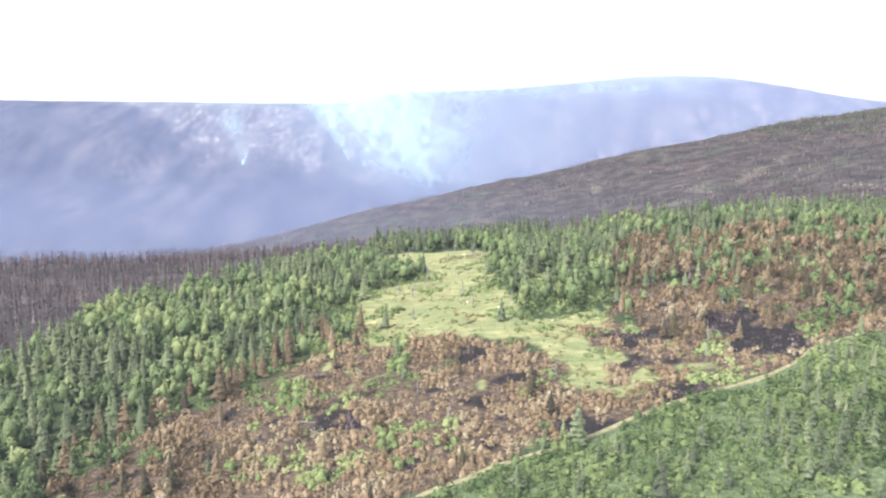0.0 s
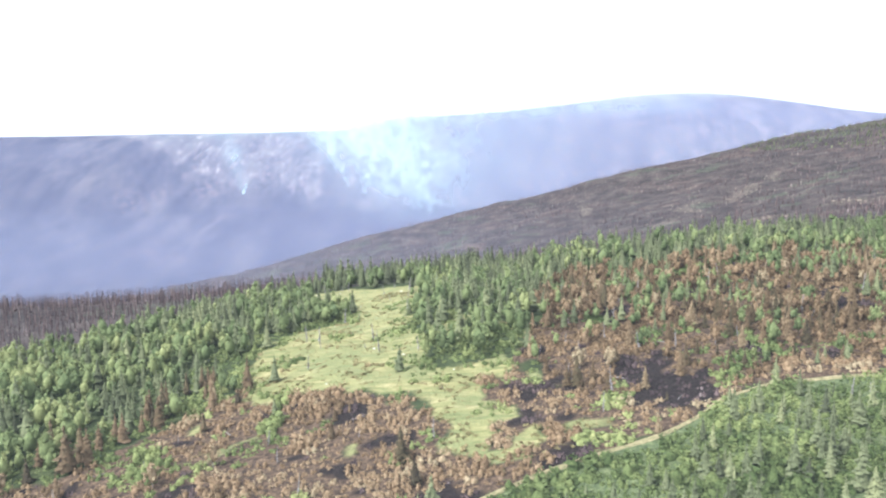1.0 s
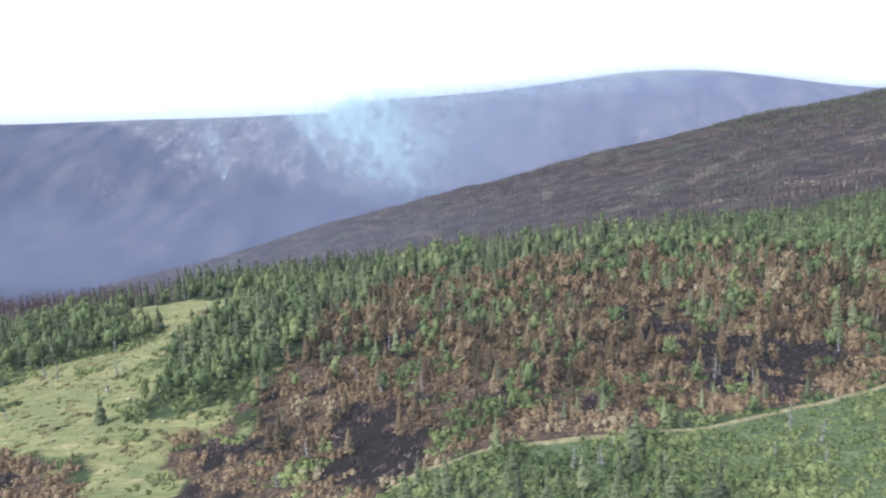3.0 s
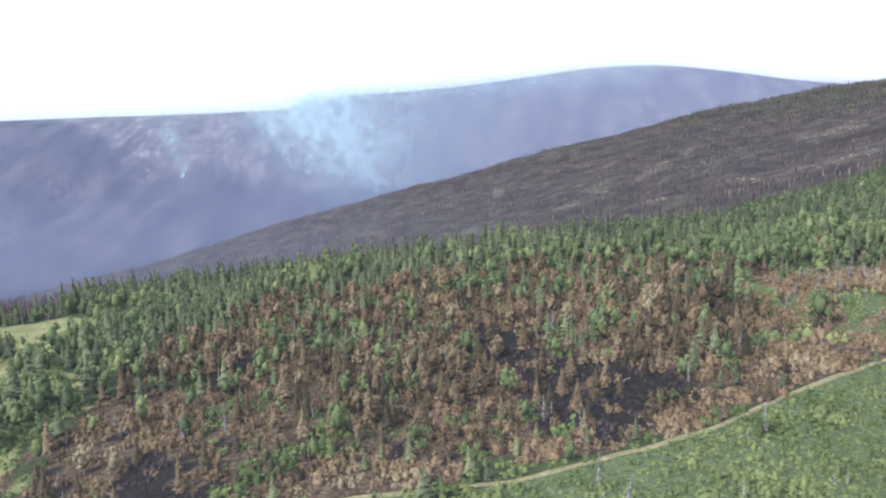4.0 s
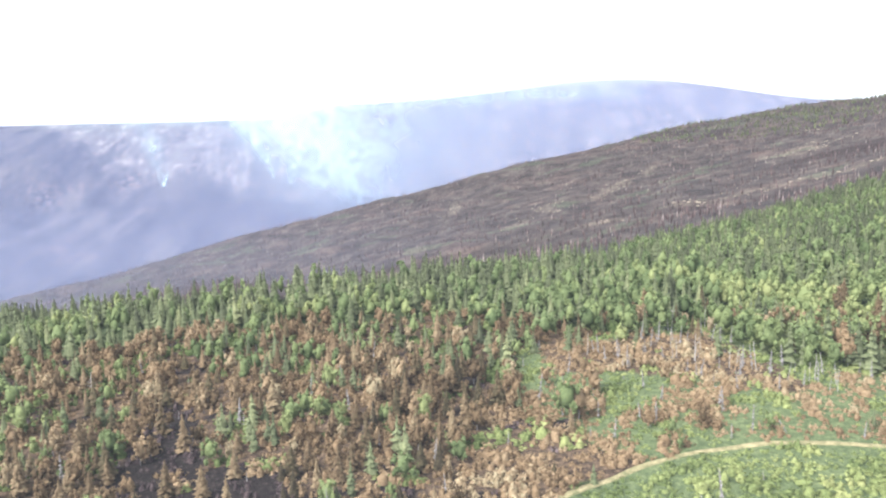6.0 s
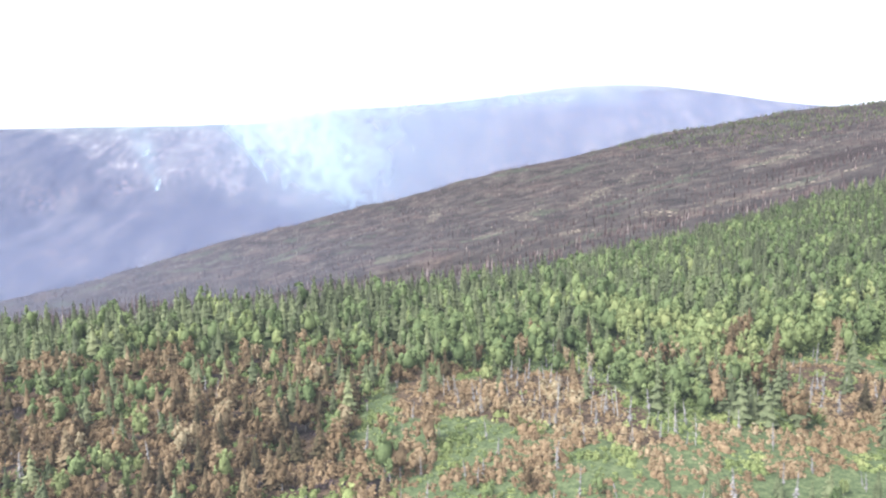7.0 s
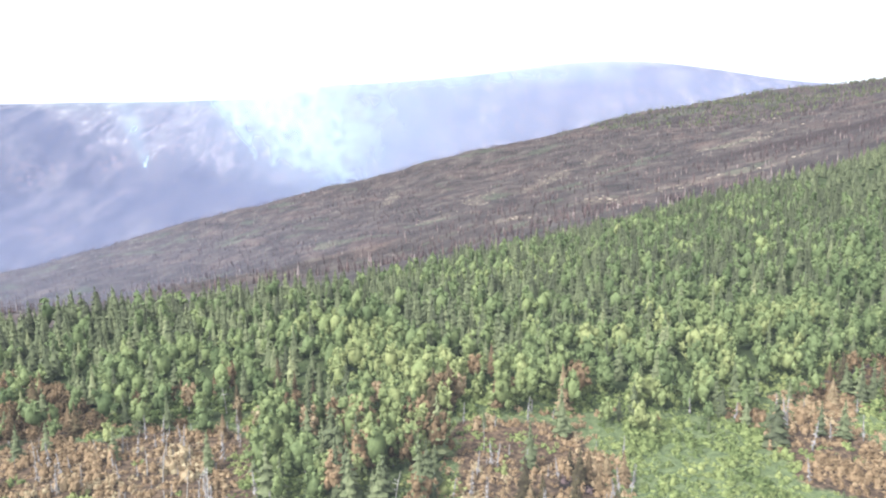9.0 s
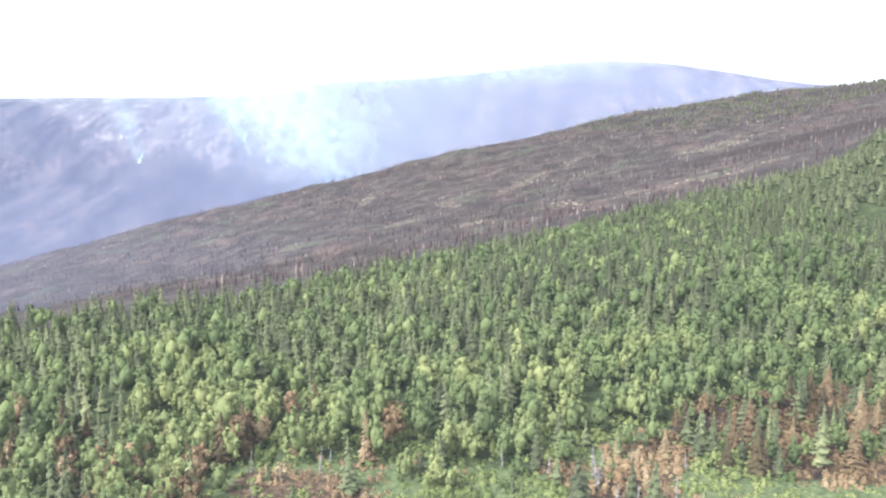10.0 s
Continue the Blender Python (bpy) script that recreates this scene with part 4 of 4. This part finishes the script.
for on, name, label, mat, lo, hi, shapes in ((tan, "scorched_brush", "tan and rust scorched brush on burnt ground", "tan_mass", 1.05, 2.8, SHRUBS),
                                             (low_green | sprout | edging | skirt, "green_brush", "fresh green willow brush on the slope", "lush_mass", 1.3, 3.5, WILLOWS),
                                             (brush, "meadow_tufts", "low green tufts in the grass clearing", "meadow_mass", 0.9, 2.4, TUFTS),
                                             (sooty, "charred_brush", "charred black brush on sooty ground", "snag_mass", 0.8, 2.0, SHRUBS)):
    k = np.where(on)[0]
    s = lo + (hi - lo) * hr.random(len(k)) ** 1.7
    s = s * (0.72 + 0.6 * ramp(fractal(hx[k], hy[k], 7, 64, 2), 0.3, 0.7))
    s = s * (1 + (0.18 if name == "scorched_brush" else -0.25) * (cov["mixed"][k] > 0.4) * (name in ("scorched_brush", "green_brush")))
    s = s * (1 + 0.3 * (cov["verge"][k] > 0.5) * (hx[k] < 130))
    s = s * (1 + 0.2 * (burnt_part[k] > 0.5))
    flat = {"meadow_tufts": 0.5, "scorched_brush": 0.9}.get(name, 0.85)
    mass(name, label, "brush", MAT[mat], shapes, hx[k], hy[k], s * flat * hr.uniform(0.75, 1.2, len(k)), s * 1.25, 12, np.clip(0.5 + 1.5 * (0.35 * clump[k] + 0.35 * fractal(hx[k], hy[k], 13, 68, 2) + 0.30 * hr.random(len(k)) - 0.5) - 0.22 * (cov["verge"][k] > 0.5) * ramp(-hx[k], -135, -95) - 0.2 * cov["scorched"][k] + 0.14 * np.maximum(cov["shrub_burn"][k], cov["mixed"][k]), 0, 1))


# ---- dead trunks, logs and stones ----
def dead_tree(name, label, category, group, mat, bend, forks, twigs=False):
    root = tagged(new(name), label, category, group)
    part("trunk", stem(0.016, 0, 1, 6, bend, 0.3), mat, root)
    if twigs:
        part("dead_crown", spruce_crown(9, 7, 0.12, 0.0, 0.15, 0.3), mat, root)
    for n in range(forks):
        h, a = rng.uniform(0.4, 0.92), rng.uniform(0, 6.28)
        reach = rng.uniform(0.10, 0.24)
        v, f = spike(0.008, 0.0, 1.0, 4)
        way = Vector((math.cos(a), math.sin(a), rng.uniform(0.2, 0.9))).normalized()
        turn = np.array(way.to_track_quat("Z", "X").to_matrix())
        v = (v * [1, 1, reach]) @ turn.T + [bend * h * h, 0.5 * bend * h, h]
        part("branch", (v, f), mat, root)
    return root


def scatter(zone, count, seed, box, clear=1.6):
    x, y, r = sites(*box, 1.0, seed)
    ok = np.where((zone(x, y)) & (np.abs(y - road_line(x)) > clear))[0]
    pick = r.choice(ok, min(count, len(ok)), replace=False)
    return x[pick], y[pick], r


PALE = [(247, 205), (245, 209), (229, 225), (236, 219), (238, 217), (227, 233), (264, 216), (248, 207), (226, 227), (232, 229), (241, 211),
        (229, 225), (236, 221), (234, 220), (244, 209), (107, 228), (240, 246), (233, 248), (208, 230), (278, 230)]
pale_trees = [dead_tree("dead_birch", "pale dead birch trunk with broken branches", "dead tree", "dead birches", MAT_WHITE, rng.uniform(-0.12, 0.12), 5) for _ in range(5)]
px, py = np.array(PALE, float).T
stand(pale_trees, px, py, rng.uniform(3.6, 6.0, len(px)), 41, (0.9, 1.3), 6)
gx, gy, gr = scatter(lambda x, y: plan(x, y)["mixed"] > 0.5, 120, 42, (190, 350, 186, 246))
vx, vy, vr = scatter(lambda x, y: (plan(x, y)["verge"] > 0.5) & (y > road_line(x) - 30), 26, 43, (100, 225, 120, 190), 3)
mx, my, mr = scatter(lambda x, y: (plan(x, y)["meadow"] > 0.7) & (y > 185), 26, 49, (-22, 40, 185, 340))
nx, ny, nr = scatter(lambda x, y: plan(x, y)["dry"] > 0.4, 44, 50, (196, 340, 200, 245))
kx, ky, kr = scatter(lambda x, y: np.maximum(plan(x, y)["shrub_burn"], plan(x, y)["scorched"]) > 0.6, 60, 44, (-50, 190, 105, 250))
grey_trees = [dead_tree("dead_spruce", "grey weathered dead spruce trunk standing among brush", "dead tree", "dead spruces", MAT_GREY, rng.uniform(-0.06, 0.06), 2, True) for _ in range(6)]
ax, ay = np.r_[gx, vx, kx, mx, nx], np.r_[gy, vy, ky, my, ny]
stand(grey_trees, ax, ay, 1.8 + 3.6 * rng.random(len(ax)) ** 1.4, 45, (0.8, 1.2), 8)

lx, ly, lr = scatter(lambda x, y: np.maximum.reduce([plan(x, y)["shrub_burn"], plan(x, y)["scorched"], plan(x, y)["mixed"]]) > 0.6, 26, 46, (-50, 330, 108, 245))
log_shape = stem(0.026, -0.5, 0.5, 6, 0.04, 0.5)
first = None
for i in range(len(lx)):
    size, turn = lr.uniform(2.2, 4.8), lr.uniform(0, 360)
    dx, dy = math.cos(radians(turn)), math.sin(radians(turn))
    rise = float(ground_height(lx[i] + dx, ly[i] + dy) - ground_height(lx[i] - dx, ly[i] - dy)) / 2
    m = pose(lx[i], ly[i], float(ground_height(lx[i], ly[i])) + 0.18, 0, 90 - math.degrees(math.atan(rise)), turn) @ Matrix.Diagonal((size, size, size, 1))
    if first is None:
        mesh = bpy.data.meshes.new("fallen_log")
        fill(mesh, *log_shape)
        mesh.materials.append(MAT_GREY)
        first = tagged(new("fallen_log", mesh), "grey fallen log lying in scorched brush", "log", "fallen logs")
        place_first = m
    else:
        copy_thing(first, m)
first.matrix_basis = place_first


def stone_mesh(seed):
    bm = bmesh.new()
    bmesh.ops.create_icosphere(bm, subdivisions=2, radius=0.5)
    for v in bm.verts:
        v.co *= 0.8 + 0.45 * noise.noise(v.co * 2.3 + Vector((seed * 3.7, 0, 0)))
        v.co.z *= 0.6
    mesh = bpy.data.meshes.new("stone")
    bm.to_mesh(mesh)
    bm.free()
    return mesh


MAT_STONE = bark_material("pale_stone", (0.38, 0.36, 0.33), (0.66, 0.63, 0.58), 0.5)
tx, ty, tr = scatter(lambda x, y: plan(x, y)["meadow"] > 0.7, 22, 47, (-22, 46, 150, 330))
stones = []
for k in range(4):
    mesh = stone_mesh(k)
    mesh.materials.append(MAT_STONE)
    stones.append(tagged(new("stone", mesh), "pale grey stone lying in the grass", "stone", "stones in the clearing"))
stand(stones, tx, ty, tr.uniform(0.4, 0.95, len(tx)), 48, (0.9, 1.6))


# Pale outcrops along the ledges of the burnt ridge.
MAT_ROCK = bark_material("ridge_rock", (0.09, 0.076, 0.062), (0.33, 0.275, 0.21), 0.5)
rr = np.random.default_rng(58)
spots = []
for line in LEDGES:
    for (ax, ay), (bx, by) in zip(line, line[1:]):
        long = math.hypot(bx - ax, by - ay)
        for k in range(max(3, int(long / 4.5))):
            u = rr.random()
            spots.append((ax + (bx - ax) * u + rr.normal() * 9, ay + (by - ay) * u + rr.normal() * 11, math.degrees(math.atan2(by - ay, bx - ax)) + rr.uniform(-25, 25)))
rocks = []
for k in range(6):
    mesh = stone_mesh(k + 20)
    mesh.materials.append(MAT_ROCK)
    rocks.append(tagged(new("rock_outcrop", mesh), "pale weathered rock outcrop on the burnt ridge", "rock", "outcrops on the ridge"))
for k, (ox, oy, turn) in enumerate(spots):
    long, high = 1.6 + 5.0 * rr.random() ** 2, rr.uniform(0.9, 2.2)
    m = pose(ox, oy, float(ground_height(ox, oy)), 0, 0, turn) @ Matrix.Diagonal((long, rr.uniform(1.2, 2.6), high, 1))
    if k < len(rocks):
        first_spots = [m] if k == 0 else first_spots + [m]
    else:
        copy_thing(rocks[k % len(rocks)], m)
for ob, m in zip(rocks, first_spots):
    ob.matrix_basis = m


# ---- smoke: thin drifting sheets over the valley, plumes on the far range, an added veil before the hillside ----
def smoke_material(name, tone, size, uneven):
    m = bpy.data.materials.new(name)
    m.use_nodes = True
    n, l = m.node_tree.nodes, m.node_tree.links
    n.remove(n["Principled BSDF"])
    where = n.new("ShaderNodeNewGeometry").outputs["Position"]
    puff = noise_node(n, l, size, 6, 0.6, where)
    share = sums(n, l, "MULTIPLY", attribute(n, "smoke_share"), sums(n, l, "ADD", 1.0 - uneven * 0.5, sums(n, l, "MULTIPLY", puff, uneven)))
    share = sums(n, l, "MINIMUM", share, 0.97)
    d, t, clear = n.new("ShaderNodeBsdfDiffuse"), n.new("ShaderNodeBsdfTranslucent"), n.new("ShaderNodeBsdfTransparent")
    d.inputs["Color"].default_value = t.inputs["Color"].default_value = (*tone, 1)
    both, mix = n.new("ShaderNodeMixShader"), n.new("ShaderNodeMixShader")
    both.inputs["Fac"].default_value = 0.4
    l.new(d.outputs[0], both.inputs[1])
    l.new(t.outputs[0], both.inputs[2])
    l.new(share, mix.inputs["Fac"])
    l.new(clear.outputs[0], mix.inputs[1])
    l.new(both.outputs[0], mix.inputs[2])
    l.new(mix.outputs[0], n["Material Output"].inputs["Surface"])
    return m


def smoke(name, label, mat, y0, x0, x1, z0, z1, step, density, slant=0.0):
    xs, zs = np.arange(x0, x1 + step, step), np.arange(z0, z1 + step, step)
    gx, gz = np.meshgrid(xs, zs)
    drift = 30 * np.sin(gx * 0.004) + 18 * np.sin(gz * 0.013 + gx * 0.002)
    gy = y0 + slant * gx + drift * (0.05 if slant else 0.2)
    cols, rows = len(xs), len(zs)
    i = (np.arange(rows - 1)[:, None] * cols + np.arange(cols - 1)[None, :]).ravel()
    mesh = bpy.data.meshes.new(name)
    fill(mesh, np.stack([gx.ravel(), gy.ravel(), gz.ravel()], -1), np.stack([i, i + 1, i + cols + 1, i + cols], -1))
    add_values(mesh, "smoke_share", np.clip(density(gx.ravel(), gz.ravel()), 0, 1))
    mesh.materials.append(mat)
    return tagged(new(name, mesh), label, "smoke", kind="stuff")


def crest_at(x, y0):
    """Height at which the crest of the far range is seen behind a sheet of smoke at y0."""
    far = 4600 - range_bow(x * 4600 / y0)
    return 50 + (range_top(x * far / y0) - 50) * y0 / far


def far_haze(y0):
    """One of two even sheets that together veil the far range with tinted haze."""
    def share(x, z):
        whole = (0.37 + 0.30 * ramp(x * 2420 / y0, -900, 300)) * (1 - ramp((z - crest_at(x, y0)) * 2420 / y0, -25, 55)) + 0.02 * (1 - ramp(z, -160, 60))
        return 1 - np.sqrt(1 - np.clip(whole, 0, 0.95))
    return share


def ridge_haze(x, z):
    return 0.26 * (1 - ramp(x, -350, 420)) * (1 - ramp(z, -40, 60)) * ramp(x, -1500, -900)


# Plumes: foot x, foot z, top x, top z, width at the foot and at the top, strength.
PLUMES = [(-935, -35, -1010, 215, 5, 60, 0.8), (-940, -30, -922, 35, 6, 13, 1.6), (-422, -12, -540, 260, 9, 62, 1.0), (-350, -45, -330, 320, 12, 100, 0.8),
          (-190, -60, -300, 380, 40, 190, 0.55), (-10, -140, -160, 360, 55, 240, 0.55)]
# Broad smoke that hides the skyline; the last three strips stand in for bloom.
VEIL = [(-330, 340, 260, 200, 0.30), (-110, 90, 270, 260, 0.24), (250, 200, 420, 260, 0.13), (500, 345, 520, 42, 0.13), (1000, 362, 460, 40, 0.12), (-900, 278, 520, 34, 0.12)]


def plume_density(x, z):
    x, z = x * 1.047 - 7, z * 1.047 - 2
    wx = x + 90 * (fractal(x, z, 110, 85, 3) - 0.5)
    wz = z + 90 * (fractal(x, z, 110, 86, 3) - 0.5)
    curl = 0.5 * fractal(wx + 0.45 * wz, wz * 0.6, 60, 83, 4) + 0.5 * fractal(wx, wz, 34, 84, 3)
    total = 0 * x
    for n, (fx0, fz0, tx0, tz0, w0, w1, strength) in enumerate(PLUMES):
        s = (z - fz0) / (tz0 - fz0)
        bend = (fractal(x * 0 + 3 + 40 * n, z, 70, 81, 3) - 0.5) * 80 * np.clip(s, 0, 1)
        w = w0 + (w1 - w0) * np.clip(s, 0, 1.2)
        body = np.exp(-(((x - fx0 - (tx0 - fx0) * s - bend) / w) ** 2)) * ramp(s, -0.02, 0.05) * (1 - ramp(s, 0.6, 1.35))
        total = total + 0.46 * strength * body * (0.25 + 1.2 * ramp(curl, 0.25, 0.85))
    for cx, cz, w, h, strength in VEIL:
        total = total + 1.6 * strength * np.exp(-(((x - cx) / w) ** 2) - ((z - cz) / h) ** 2) * (0.65 + 0.6 * ramp(curl, 0.2, 0.8))
    return total * (1 - 0.8 * ramp(z - crest_at(x, 3560), -15, 80))


# Haze of the distance is put in as part-clear sheets tinted blue.
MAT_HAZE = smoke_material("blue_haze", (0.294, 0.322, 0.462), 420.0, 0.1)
MAT_THIN = smoke_material("thin_veil", (0.80, 0.88, 1.0), 90.0, 0.5)
MAT_SMOKE = smoke_material("white_smoke", (0.70, 0.94, 0.93), 60.0, 0.7)
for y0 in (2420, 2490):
    smoke("veil_sheet", "thin blue smoke haze hanging before the far range", MAT_HAZE, y0, -3200, 3200, -420, 380, 45, far_haze(y0))
smoke("veil_sheet", "thin smoke haze drifting in the valley", MAT_HAZE, 800, -1600, 480, -260, 80, 20, ridge_haze)


# Added sheet in front of the hillside; lifts its dark tones as glare would.
def hill_veil(x, z):
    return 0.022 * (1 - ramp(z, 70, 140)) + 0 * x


smoke("veil_sheet", "faint pale sheet added before the hillside to lift its dark tones", MAT_THIN, 38, -520, 900, -110, 150, 20, hill_veil, 0.47)
smoke("smoke_plume", "white smoke plumes rising from the far burnt slope", MAT_SMOKE, 3400, -1500, 1300, -200, 720, 8, plume_density)
